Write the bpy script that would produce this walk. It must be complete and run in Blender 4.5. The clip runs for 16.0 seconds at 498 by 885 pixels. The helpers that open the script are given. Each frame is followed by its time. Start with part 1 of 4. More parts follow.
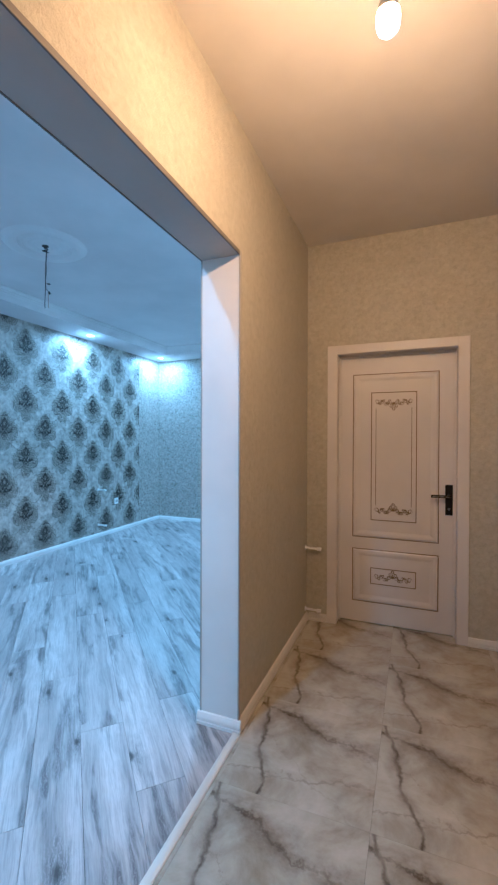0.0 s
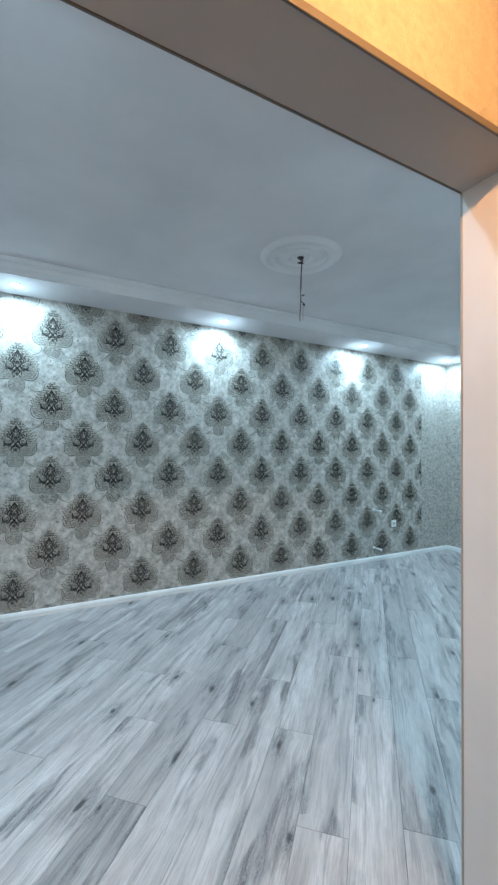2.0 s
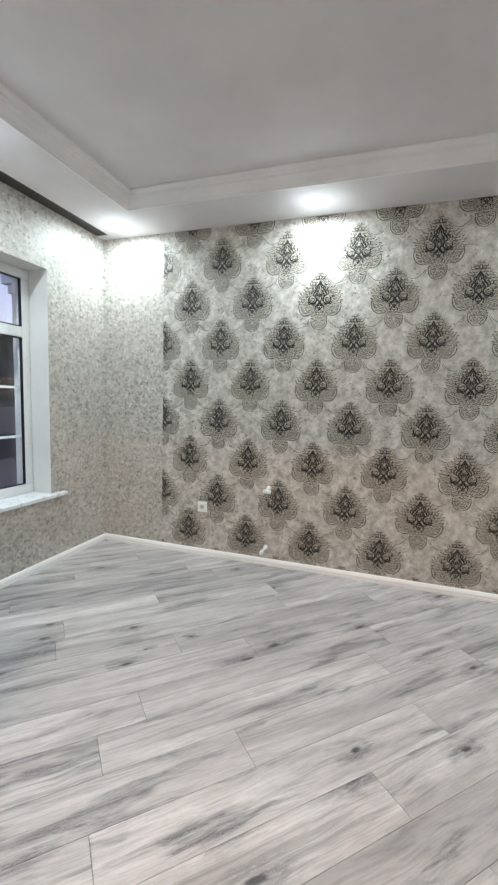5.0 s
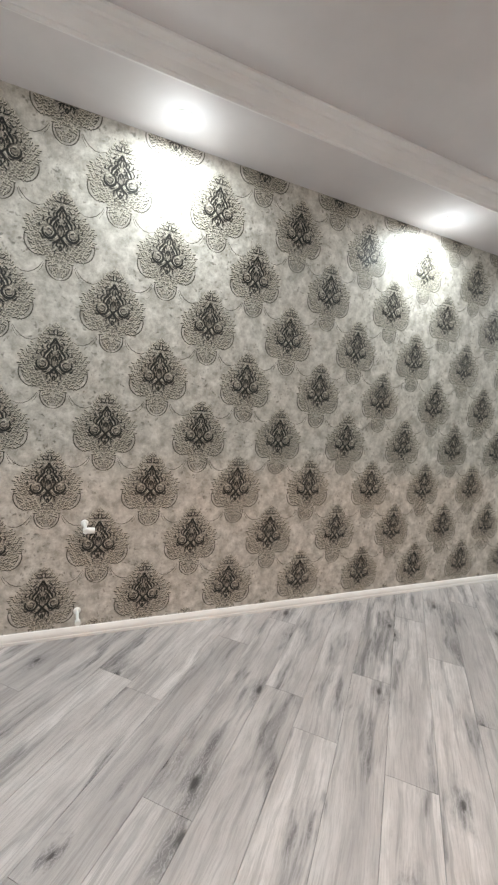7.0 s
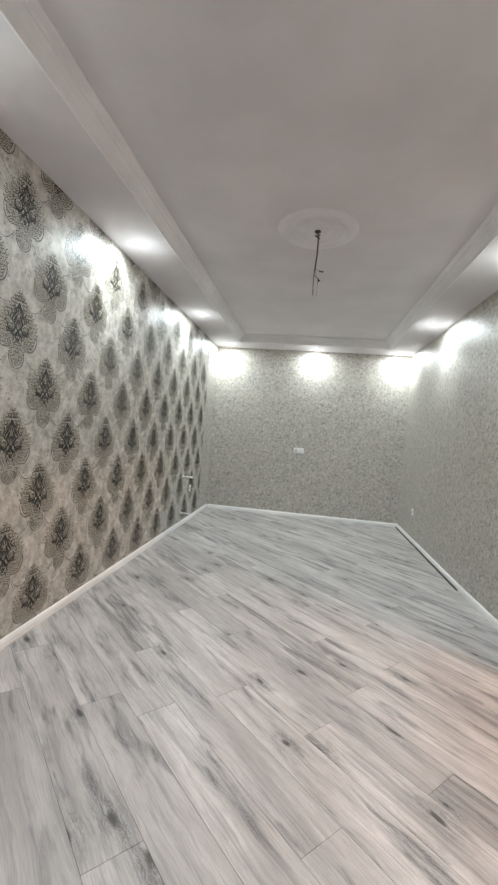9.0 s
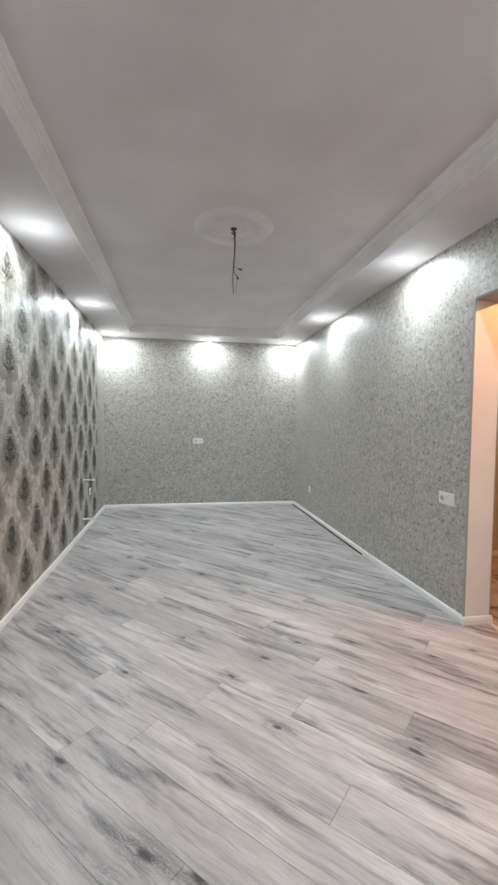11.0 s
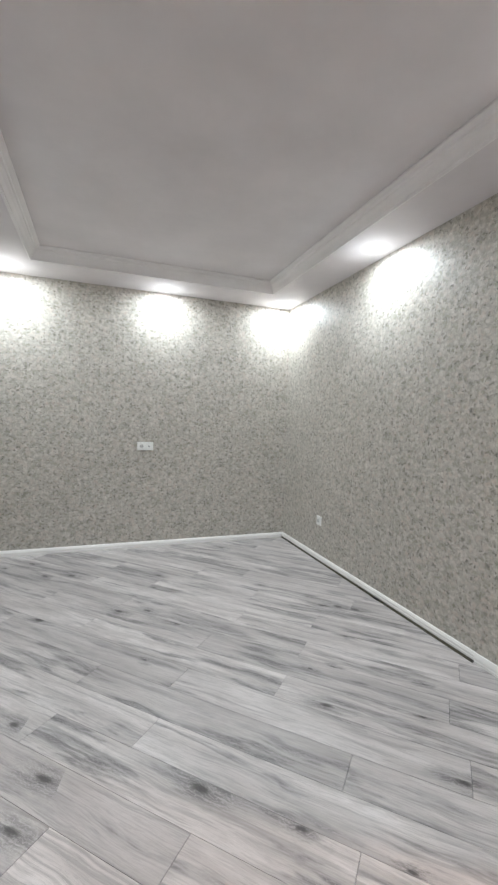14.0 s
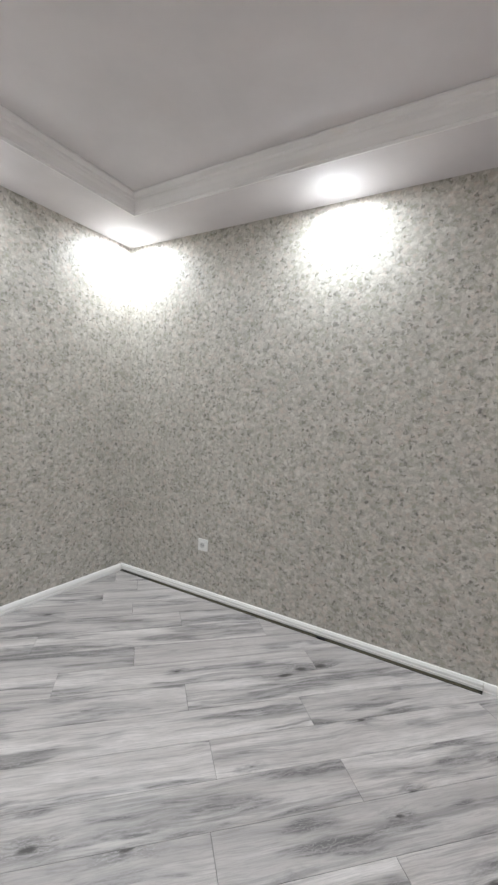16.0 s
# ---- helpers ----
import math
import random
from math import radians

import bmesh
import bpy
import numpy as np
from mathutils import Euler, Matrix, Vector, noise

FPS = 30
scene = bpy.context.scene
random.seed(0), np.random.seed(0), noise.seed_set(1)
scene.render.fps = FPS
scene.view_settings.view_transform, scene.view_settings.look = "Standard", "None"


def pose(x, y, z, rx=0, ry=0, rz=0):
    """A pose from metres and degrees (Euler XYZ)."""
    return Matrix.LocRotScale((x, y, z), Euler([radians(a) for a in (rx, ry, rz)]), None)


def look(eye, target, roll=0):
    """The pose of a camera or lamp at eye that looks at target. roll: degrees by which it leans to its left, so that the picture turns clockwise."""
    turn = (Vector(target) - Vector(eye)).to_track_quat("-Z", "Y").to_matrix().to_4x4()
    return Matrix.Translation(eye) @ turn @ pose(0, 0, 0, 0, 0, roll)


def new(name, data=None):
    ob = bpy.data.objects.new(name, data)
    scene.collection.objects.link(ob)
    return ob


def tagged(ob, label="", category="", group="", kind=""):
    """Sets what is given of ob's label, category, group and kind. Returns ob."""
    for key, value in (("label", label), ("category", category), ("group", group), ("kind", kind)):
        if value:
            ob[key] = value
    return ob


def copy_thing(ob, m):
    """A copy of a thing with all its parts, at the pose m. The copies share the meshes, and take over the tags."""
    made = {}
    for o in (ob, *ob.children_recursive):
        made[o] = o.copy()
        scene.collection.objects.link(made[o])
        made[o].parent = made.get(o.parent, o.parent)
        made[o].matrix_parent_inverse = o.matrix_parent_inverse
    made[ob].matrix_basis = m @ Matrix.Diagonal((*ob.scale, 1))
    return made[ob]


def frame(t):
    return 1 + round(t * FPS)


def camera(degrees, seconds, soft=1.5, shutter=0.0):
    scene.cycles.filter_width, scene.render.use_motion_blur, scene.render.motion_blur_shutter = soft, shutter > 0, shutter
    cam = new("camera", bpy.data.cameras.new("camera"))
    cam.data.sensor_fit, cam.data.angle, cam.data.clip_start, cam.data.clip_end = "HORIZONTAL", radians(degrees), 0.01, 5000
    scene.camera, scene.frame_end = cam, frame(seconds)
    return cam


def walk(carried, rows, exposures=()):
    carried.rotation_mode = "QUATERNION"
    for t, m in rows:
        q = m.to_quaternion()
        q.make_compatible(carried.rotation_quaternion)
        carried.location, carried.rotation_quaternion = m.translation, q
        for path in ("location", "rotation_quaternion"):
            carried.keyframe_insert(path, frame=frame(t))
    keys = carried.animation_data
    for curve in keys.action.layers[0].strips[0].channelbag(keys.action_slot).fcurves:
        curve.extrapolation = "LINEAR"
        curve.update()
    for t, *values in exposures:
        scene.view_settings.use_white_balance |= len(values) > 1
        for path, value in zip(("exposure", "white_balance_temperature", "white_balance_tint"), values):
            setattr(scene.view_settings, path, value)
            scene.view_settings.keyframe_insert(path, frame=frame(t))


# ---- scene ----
cam = camera(62.0, 16.0, soft=2.4)
PATH = [
    (0, (-0.125, 0.24, 1.394), (-0.866, 2.097, 1.378), 0.2),
    (0.5, (-0.111, 0.271, 1.417), (-1.016, 2.054, 1.46), 0.0),
    (1, (-0.177, 0.388, 1.432), (-1.327, 2.022, 1.525), 0.0),
    (1.5, (-0.246, 0.563, 1.432), (-1.694, 1.939, 1.524), 0.1),
    (2, (-0.266, 0.814, 1.427), (-2.019, 1.776, 1.469), 0.5),
    (2.5, (-0.312, 1.025, 1.407), (-2.248, 1.525, 1.371), 0.1),
    (3, (-0.397, 1.208, 1.433), (-2.39, 1.167, 1.265), 0.3),
    (3.5, (-0.519, 1.374, 1.381), (-2.449, 0.896, 1.171), 0.6),
    (3.7, (-0.602, 1.389, 1.356), (-2.488, 0.765, 1.131), 0.6),
    (5.8, (-1.411, 1.129, 1.387), (-3.309, 0.524, 1.199), 2.8),
    (6, (-1.526, 1.005, 1.408), (-3.475, 0.606, 1.199), 3.0),
    (6.5, (-1.779, 0.705, 1.367), (-3.765, 0.867, 1.185), 4.3),
    (7, (-1.901, 0.286, 1.392), (-3.713, 1.111, 1.202), 5.5),
    (7.5, (-2.075, -0.037, 1.358), (-3.577, 1.272, 1.196), 6.1),
    (8, (-2.222, -0.294, 1.337), (-3.31, 1.38, 1.219), 6.0),
    (8.5, (-2.398, -0.478, 1.35), (-3.061, 1.407, 1.264), 5.5),
    (9, (-2.646, -0.515, 1.339), (-2.925, 1.465, 1.288), 4.5),
    (9.5, (-2.882, -0.6, 1.357), (-2.835, 1.399, 1.343), 3.0),
    (10, (-3.032, -0.67, 1.401), (-2.811, 1.318, 1.387), 1.5),
    (10.2, (-3.068, -0.691, 1.419), (-2.8, 1.291, 1.387), 1.0),
    (12.5, (-3.1, 0.451, 1.393), (-2.728, 2.413, 1.266), 0.7),
    (13, (-3.129, 0.906, 1.387), (-2.698, 2.856, 1.264), 1.0),
    (13.5, (-3.198, 1.357, 1.417), (-2.642, 3.275, 1.305), 1.2),
    (14, (-3.252, 1.816, 1.389), (-2.57, 3.694, 1.29), 1.7),
    (14.5, (-3.338, 2.295, 1.415), (-2.447, 4.083, 1.314), 2.0),
    (15, (-3.495, 2.768, 1.445), (-2.312, 4.376, 1.321), 2.4),
    (15.5, (-3.561, 3.219, 1.404), (-2.11, 4.588, 1.263), 2.8),
    (16, (-3.63, 3.647, 1.426), (-1.917, 4.669, 1.284), 3.0),
]

EXPOSURES = [(0.0, 0.04, 4180, 18), (0.5, 0.02, 4180, 18), (1.0, -0.03, 4180, 18), (1.5, -0.07, 4480, 19), (2.0, 0.02, 5650, 27), (2.5, 0.16, 6830, 42), (3.0, 0.26, 6830, 42), (3.7, 0.24, 6800, 39), (5.8, 0.10, 7480, 45), (7.0, 0.16, 7650, 46), (8.0, 0.12, 7600, 45), (9.0, 0.06, 7550, 45), (10.2, 0.02, 7300, 46), (12.3, 0.03, 7380, 46), (14.0, 0.10, 7460, 49), (16.0, 0.08, 7540, 51)]
walk(cam, [(t, look(eye, target, roll)) for t, eye, target, roll in PATH], EXPOSURES)

# ---- plan, in metres ----
WEST, EAST, SOUTH, NORTH = -4.272, -1.125, -1.185, 6.380      # faces of the room's walls
HALL_W, HALL_E, HALL_N = -0.897, 0.70, 3.392                 # faces of the hall's walls
CEIL, SOFFIT, HALL_CEIL, TOP = 2.842, 2.737, 2.880, 3.05
OPEN_S, OPEN_N, OPEN_H = 0.735, 2.048, 2.270                 # the wide opening between hall and room
SOF_W, SOF_E, SOF_S, SOF_N = -3.828, -1.538, -0.620, 5.910    # inner edges of the dropped ceiling
SLOT = -1.062                                                # curtain slot along the window wall
ACC_S, ACC_N = -0.568, 5.82                                  # patterned wallpaper on the west wall
WIN_W, WIN_E, WIN_B, WIN_T, WIN_Y = -3.618, -1.93, 0.578, 2.297, -1.42

# ---- world and lamps ----
world = bpy.data.worlds.new("dusk")
scene.world = world
world.use_nodes = True
wn = world.node_tree.nodes
sky = wn.new("ShaderNodeTexSky")
sky.sky_type, sky.sun_disc = "NISHITA", False
sky.sun_elevation, sky.sun_rotation = radians(52), radians(0)
sky.air_density, sky.dust_density, sky.ozone_density = 1.2, 0.6, 2.0
wn["Background"].inputs["Strength"].default_value = 0.15
world.node_tree.links.new(sky.outputs[0], wn["Background"].inputs["Color"])

SPOT_W, GLOW_W, SPOT_COLOUR = 12.0, 1.3, (0.61, 1.0, 0.985)
BULB_W, BULB_COLOUR = 68.0, (1.0, 0.48, 0.125)
DOWNLIGHTS = [(-4.045, 0.755), (-4.045, 2.59), (-4.045, 4.487), (-4.045, 6.095), (-2.615, 6.205), (-1.306, 6.195), (-1.315, 4.54), (-1.314, 2.65), (-2.711, -0.825), (-4.04, -0.838), (-1.315, -0.838), (-1.315, 0.755)]
BULB = (-0.198, 1.43, 2.53)


# ---- helpers ----
def part(name, bm, material, parent=None, label="", smooth=False):
    me = bpy.data.meshes.new(name)
    bmesh.ops.recalc_face_normals(bm, faces=bm.faces)
    bm.to_mesh(me)
    bm.free()
    for m in (material if isinstance(material, (list, tuple)) else [material]):
        me.materials.append(m)
    if smooth:
        for p in me.polygons:
            p.use_smooth = True
        me.set_sharp_from_angle(angle=radians(40))
    ob = new(name, me)
    ob.parent = parent
    return tagged(ob, label)


def empty(name, m, label, category, group=""):
    ob = new(name)
    ob.matrix_basis = m
    ob.empty_display_size = 0.05
    return tagged(ob, label, category, group)


def box(bm, x0, x1, y0, y1, z0, z1, bevel=0.0):
    """A box between two corners, with rounded edges where bevel is given."""
    made = bmesh.ops.create_cube(bm, size=1.0)["verts"]
    for v in made:
        v.co = Vector(((x0 + x1) / 2 + v.co.x * (x1 - x0), (y0 + y1) / 2 + v.co.y * (y1 - y0), (z0 + z1) / 2 + v.co.z * (z1 - z0)))
    if bevel:
        edges = list({e for v in made for e in v.link_edges})
        bmesh.ops.bevel(bm, geom=edges, offset=bevel, segments=2, affect="EDGES", profile=0.5)
    return bm


def boxes(*args, bevel=0.0):
    bm = bmesh.new()
    for a in args:
        box(bm, *a, bevel=bevel)
    return bm


def lathe(profile, steps=40, bm=None):
    """A solid of revolution about z from (radius, height) pairs."""
    bm = bm or bmesh.new()
    rings = []
    for r, z in profile:
        if r < 1e-6:
            rings.append([bm.verts.new((0, 0, z))] * steps)
        else:
            rings.append([bm.verts.new((r * math.cos(2 * math.pi * i / steps), r * math.sin(2 * math.pi * i / steps), z)) for i in range(steps)])
    for a, b in zip(rings, rings[1:]):
        for i in range(steps):
            j = (i + 1) % steps
            vs = list(dict.fromkeys((a[i], a[j], b[j], b[i])))
            if len(vs) > 2:
                bm.faces.new(vs)
    return bm


def tube(points, radius, bm=None, steps=8):
    """A round tube along points, closed at its ends."""
    bm = bm or bmesh.new()
    pts = [Vector(p) for p in points]
    rings = []
    for i, p in enumerate(pts):
        d = (pts[min(i + 1, len(pts) - 1)] - pts[max(i - 1, 0)]).normalized()
        a = d.cross(Vector((0.31, 0.93, 0.17))).normalized()
        b = d.cross(a)
        rings.append([bm.verts.new(p + radius * (math.cos(2 * math.pi * k / steps) * a + math.sin(2 * math.pi * k / steps) * b)) for k in range(steps)])
    for r, s in zip(rings, rings[1:]):
        for k in range(steps):
            bm.faces.new((r[k], r[(k + 1) % steps], s[(k + 1) % steps], s[k]))
    bm.faces.new(rings[0])
    bm.faces.new(rings[-1])
    return bm


def ring_profile(x0, x1, y0, y1, profile, bm):
    """A mitred moulding round a rectangle: profile pairs are (inset from its edge, height)."""
    loops = [[bm.verts.new(c) for c in ((x0 + i, y0 + i, z), (x1 - i, y0 + i, z), (x1 - i, y1 - i, z), (x0 + i, y1 - i, z))] for i, z in profile]
    for a, b in zip(loops, loops[1:] + loops[:1]):
        for k in range(4):
            bm.faces.new((a[k], a[(k + 1) % 4], b[(k + 1) % 4], b[k]))
    return bm


# ---- materials ----
class Nodes:
    """Short hand for a node material."""

    def __init__(self, name):
        self.mat = bpy.data.materials.new(name)
        self.mat.use_nodes = True
        self.tree = self.mat.node_tree
        self.bsdf = self.tree.nodes["Principled BSDF"]

    def put(self, sock, value):
        if isinstance(value, bpy.types.NodeSocket):
            self.tree.links.new(value, sock)
        elif isinstance(value, (tuple, list)) and len(value) == 3 and sock.type == "RGBA":
            sock.default_value = (*value, 1)
        else:
            sock.default_value = value

    def node(self, kind, out=0, props=None, **inputs):
        n = self.tree.nodes.new(kind)
        for key, value in (props or {}).items():
            setattr(n, key, value)
        for key, value in inputs.items():
            self.put(n.inputs[int(key[1:])] if key[0] == "i" and key[1:].isdigit() else n.inputs[key], value)
        return n.outputs[out]

    def math(self, op, a, b=0.0, clamp=False):
        return self.node("ShaderNodeMath", props={"operation": op, "use_clamp": clamp}, i0=a, i1=b)

    def coords(self, scale=(1, 1, 1), offset=None):
        c = self.node("ShaderNodeTexCoord", out=3)
        if offset is not None:
            c = self.node("ShaderNodeVectorMath", props={"operation": "ADD"}, i0=c, i1=offset)
        return self.node("ShaderNodeMapping", i0=c, Scale=scale)

    def noise(self, vector, scale, detail=4.0, rough=0.55, warp=0.0):
        return self.node("ShaderNodeTexNoise", Vector=vector, Scale=scale, Detail=detail, Roughness=rough, Distortion=warp)

    def ramp(self, value, stops, smooth=False):
        n = self.tree.nodes.new("ShaderNodeValToRGB")
        self.tree.links.new(value, n.inputs[0])
        r = n.color_ramp
        r.interpolation = "EASE" if smooth else "LINEAR"
        while len(r.elements) < len(stops):
            r.elements.new(0.5)
        for e, (p, c) in zip(r.elements, stops):
            e.position = p
            e.color = (c, c, c, 1) if isinstance(c, (int, float)) else (*c, 1)
        return n.outputs[0]

    def mix(self, fac, a, b, mode="MIX"):
        n = self.tree.nodes.new("ShaderNodeMix")
        n.data_type, n.blend_type = "RGBA", mode
        self.put(n.inputs[0], fac)
        self.put(n.inputs[6], a)
        self.put(n.inputs[7], b)
        return n.outputs[2]

    def done(self, colour, rough=0.5, metal=0.0, bump=None, depth=0.002, strength=0.5, spec=0.5):
        self.put(self.bsdf.inputs["Base Color"], colour)
        self.put(self.bsdf.inputs["Roughness"], rough)
        self.put(self.bsdf.inputs["Metallic"], metal)
        self.put(self.bsdf.inputs["Specular IOR Level"], spec)
        if bump is not None:
            self.put(self.bsdf.inputs["Normal"], self.node("ShaderNodeBump", Strength=strength, Distance=depth, Height=bump))
        return self.mat


def painted(name, colour, rough=0.5, scale=30.0, vary=0.06):
    n = Nodes(name)
    c = n.coords()
    fine, broad = n.noise(c, scale * 12), n.noise(c, scale * 0.06)
    dark = tuple(v * (1 - vary * 2) for v in colour)
    col = n.mix(n.ramp(broad, [(0.35, 0.0), (0.7, 1.0)]), colour, dark)
    return n.done(col, n.ramp(n.noise(c, scale), [(0.3, rough - 0.06), (0.7, rough + 0.08)]), bump=fine, depth=0.0006, strength=0.25)


def plain(name, colour, rough=0.5, metal=0.0):
    n = Nodes(name)
    c = n.coords()
    col = n.mix(n.noise(c, 60.0), colour, tuple(v * 0.85 for v in colour))
    return n.done(col, n.ramp(n.noise(c, 25.0), [(0.2, max(rough - 0.08, 0.02)), (0.8, rough + 0.08)]), metal)


def glowing(name, colour, strength):
    n = Nodes(name)
    n.put(n.bsdf.inputs["Emission Color"], colour)
    n.put(n.bsdf.inputs["Emission Strength"], strength)
    return n.done((0.8, 0.8, 0.8), 0.4)


def marbled_paper(name, light, mid, dark, speck, relief_depth=0.003, flakes=0.74):
    """Vinyl wallpaper with a pebbled print: cloudy blotches, small flakes of several tones and a fine embossing."""
    n = Nodes(name)
    c = n.coords()
    wander = n.node("ShaderNodeVectorMath", props={"operation": "SCALE"}, i0=n.node("ShaderNodeTexNoise", out=1, Vector=c, Scale=34.0, Detail=5.0, Roughness=0.65), Scale=0.06)
    sep = n.tree.nodes.new("ShaderNodeSeparateXYZ")
    n.tree.links.new(n.node("ShaderNodeVectorMath", props={"operation": "ADD"}, i0=c, i1=wander), sep.inputs[0])
    flat = n.node("ShaderNodeCombineXYZ", i0=n.math("ADD", sep.outputs[0], sep.outputs[1]), i1=sep.outputs[2])
    cloud = n.noise(c, 5.0, 3.0, 0.6)
    blotch = n.noise(c, 30.0, 7.0, 0.72, 0.5)
    two = {"voronoi_dimensions": "2D"}

    def layer(scale, inner, outer):
        """How far inside its flake a point lies, and the flake's own random tone."""
        near = n.node("ShaderNodeTexVoronoi", props=two, Vector=flat, Scale=scale)
        tone = n.node("ShaderNodeSeparateColor", i0=n.node("ShaderNodeTexVoronoi", out=1, props=two, Vector=flat, Scale=scale))
        return n.ramp(near, [(inner, 1.0), (outer, 0.0)]), tone

    pink = tuple(v * f for v, f in zip(mid, (1.18, 1.0, 0.94)))
    olive = tuple(v * f for v, f in zip(dark, (0.92, 0.98, 0.80)))
    col = n.ramp(blotch, [(0.34, dark), (0.5, mid), (0.66, light)])
    col = n.mix(n.ramp(cloud, [(0.38, 0.0), (0.72, 0.35)]), col, dark)
    for scale, inner, outer, weight in ((22.0, 0.20, 0.50, 0.46), (43.0, 0.25, 0.60, 0.74)):
        body, tone = layer(scale, inner, outer)
        shade = n.ramp(tone, [(0.0, olive), (0.22, mid), (0.4, light), (0.58, pink), (0.72, mid), (0.86, olive), (0.97, speck)])
        col = n.mix(n.math("MULTIPLY", body, weight * flakes), col, shade)
    body, tone = layer(31.0, 0.09, 0.32)
    col = n.mix(n.math("MULTIPLY", body, n.ramp(tone, [(0.72, 0.0), (0.88, flakes)])), col, speck)
    relief = n.math("ADD", blotch, n.math("MULTIPLY", n.noise(c, 140.0, 3.0), 0.5))
    return n.done(col, n.ramp(blotch, [(0.3, 0.34), (0.7, 0.55)]), bump=relief, depth=relief_depth, strength=0.6)


def damask_paper():
    """Patterned wallpaper: cloudy silver ground with half-drop medallions of 0.535 by 0.641 m."""
    n = Nodes("damask_wallpaper")
    c = n.coords()
    sep = n.tree.nodes.new("ShaderNodeSeparateXYZ")
    n.tree.links.new(c, sep.inputs[0])
    a = n.math("DIVIDE", n.math("SUBTRACT", sep.outputs[1], 0.2352), 0.5347)
    b = n.math("DIVIDE", n.math("SUBTRACT", sep.outputs[2], 0.213), 0.641)
    wob = n.noise(c, 55.0, 4.0, 0.6)
    masks, feather, core = [], [], []
    for shift in (0.5, 0.0):
        u = n.math("MULTIPLY", n.math("SUBTRACT", n.math("FRACT", n.math("ADD", a, shift + 10)), 0.5), 0.5347)
        v = n.math("MULTIPLY", n.math("SUBTRACT", n.math("FRACT", n.math("ADD", b, shift + 10)), 0.5), 0.641)
        au = n.math("ABSOLUTE", u)
        w = n.ramp(n.math("DIVIDE", n.math("ADD", v, 0.24), 0.48), [(0.03, 0.0), (0.06, 0.20), (0.14, 0.34), (0.22, 0.36), (0.25, 0.60), (0.31, 0.83), (0.40, 0.93), (0.50, 0.92), (0.60, 0.84), (0.69, 0.66), (0.74, 0.50), (0.78, 0.44), (0.84, 0.41), (0.89, 0.28), (0.93, 0.0)])
        edge = n.math("SUBTRACT", n.math("MULTIPLY", w, 0.172), au)
        rim = n.math("MULTIPLY", n.math("SUBTRACT", wob, 0.5), 0.09)
        masks.append(n.math("MULTIPLY", n.math("MULTIPLY", n.math("ADD", edge, rim), 26.0, True), n.ramp(n.math("ADD", v, 0.5), [(0.36, 0.8), (0.38, 1.0)])))
        angle = n.math("ARCTAN2", n.math("ADD", v, 0.01), au)
        radius = n.math("SQRT", n.math("ADD", n.math("MULTIPLY", au, au), n.math("MULTIPLY", v, v)))
        feather.append(n.math("SINE", n.math("ADD", n.math("ADD", n.math("MULTIPLY", angle, 24.0), n.math("MULTIPLY", radius, -75.0)), n.math("MULTIPLY", wob, 14.0))))
        core.append(n.ramp(radius, [(0.02, 1.0), (0.15, 0.0)]))
    inside = n.math("MAXIMUM", masks[0], masks[1])
    stripe = n.math("ADD", n.math("MULTIPLY", feather[0], n.math("GREATER_THAN", masks[0], 0.001)), n.math("MULTIPLY", feather[1], n.math("GREATER_THAN", masks[1], 0.001)))
    heart = n.math("MAXIMUM", core[0], core[1])
    cloud = n.ramp(n.noise(c, 15.0, 7.0, 0.72), [(0.36, (0.335, 0.303, 0.265)), (0.5, (0.495, 0.455, 0.41)), (0.66, (0.68, 0.638, 0.59))])
    fleck = n.node("ShaderNodeTexVoronoi", Vector=n.node("ShaderNodeVectorMath", props={"operation": "ADD"}, i0=c, i1=n.node("ShaderNodeVectorMath", props={"operation": "SCALE"}, i0=n.node("ShaderNodeTexNoise", out=1, Vector=c, Scale=30.0), Scale=0.06)), Scale=34.0)
    cloud = n.mix(n.math("MULTIPLY", n.ramp(fleck, [(0.14, 1.0), (0.36, 0.0)]), n.ramp(n.noise(c, 9.0, 3.0), [(0.44, 0.0), (0.58, 0.8)])), cloud, (0.15, 0.132, 0.11))
    filigree = n.ramp(n.math("ADD", n.math("MULTIPLY", stripe, 0.10), n.noise(c, 95.0, 4.0, 0.65, 1.0)), [(0.40, (0.045, 0.036, 0.026)), (0.52, (0.19, 0.160, 0.122)), (0.64, (0.52, 0.46, 0.385))])
    col = n.mix(n.math("MULTIPLY", inside, n.math("ADD", n.math("MULTIPLY", heart, 0.22), 0.60)), cloud, filigree)
    relief = n.math("ADD", n.math("MULTIPLY", n.noise(c, 90.0, 4.0, 0.6), 0.6), n.math("MULTIPLY", inside, n.math("ADD", n.math("MULTIPLY", stripe, 0.25), 0.5)))
    return n.done(col, n.ramp(inside, [(0.0, 0.40), (1.0, 0.46)]), bump=relief, depth=0.0025, strength=0.6)


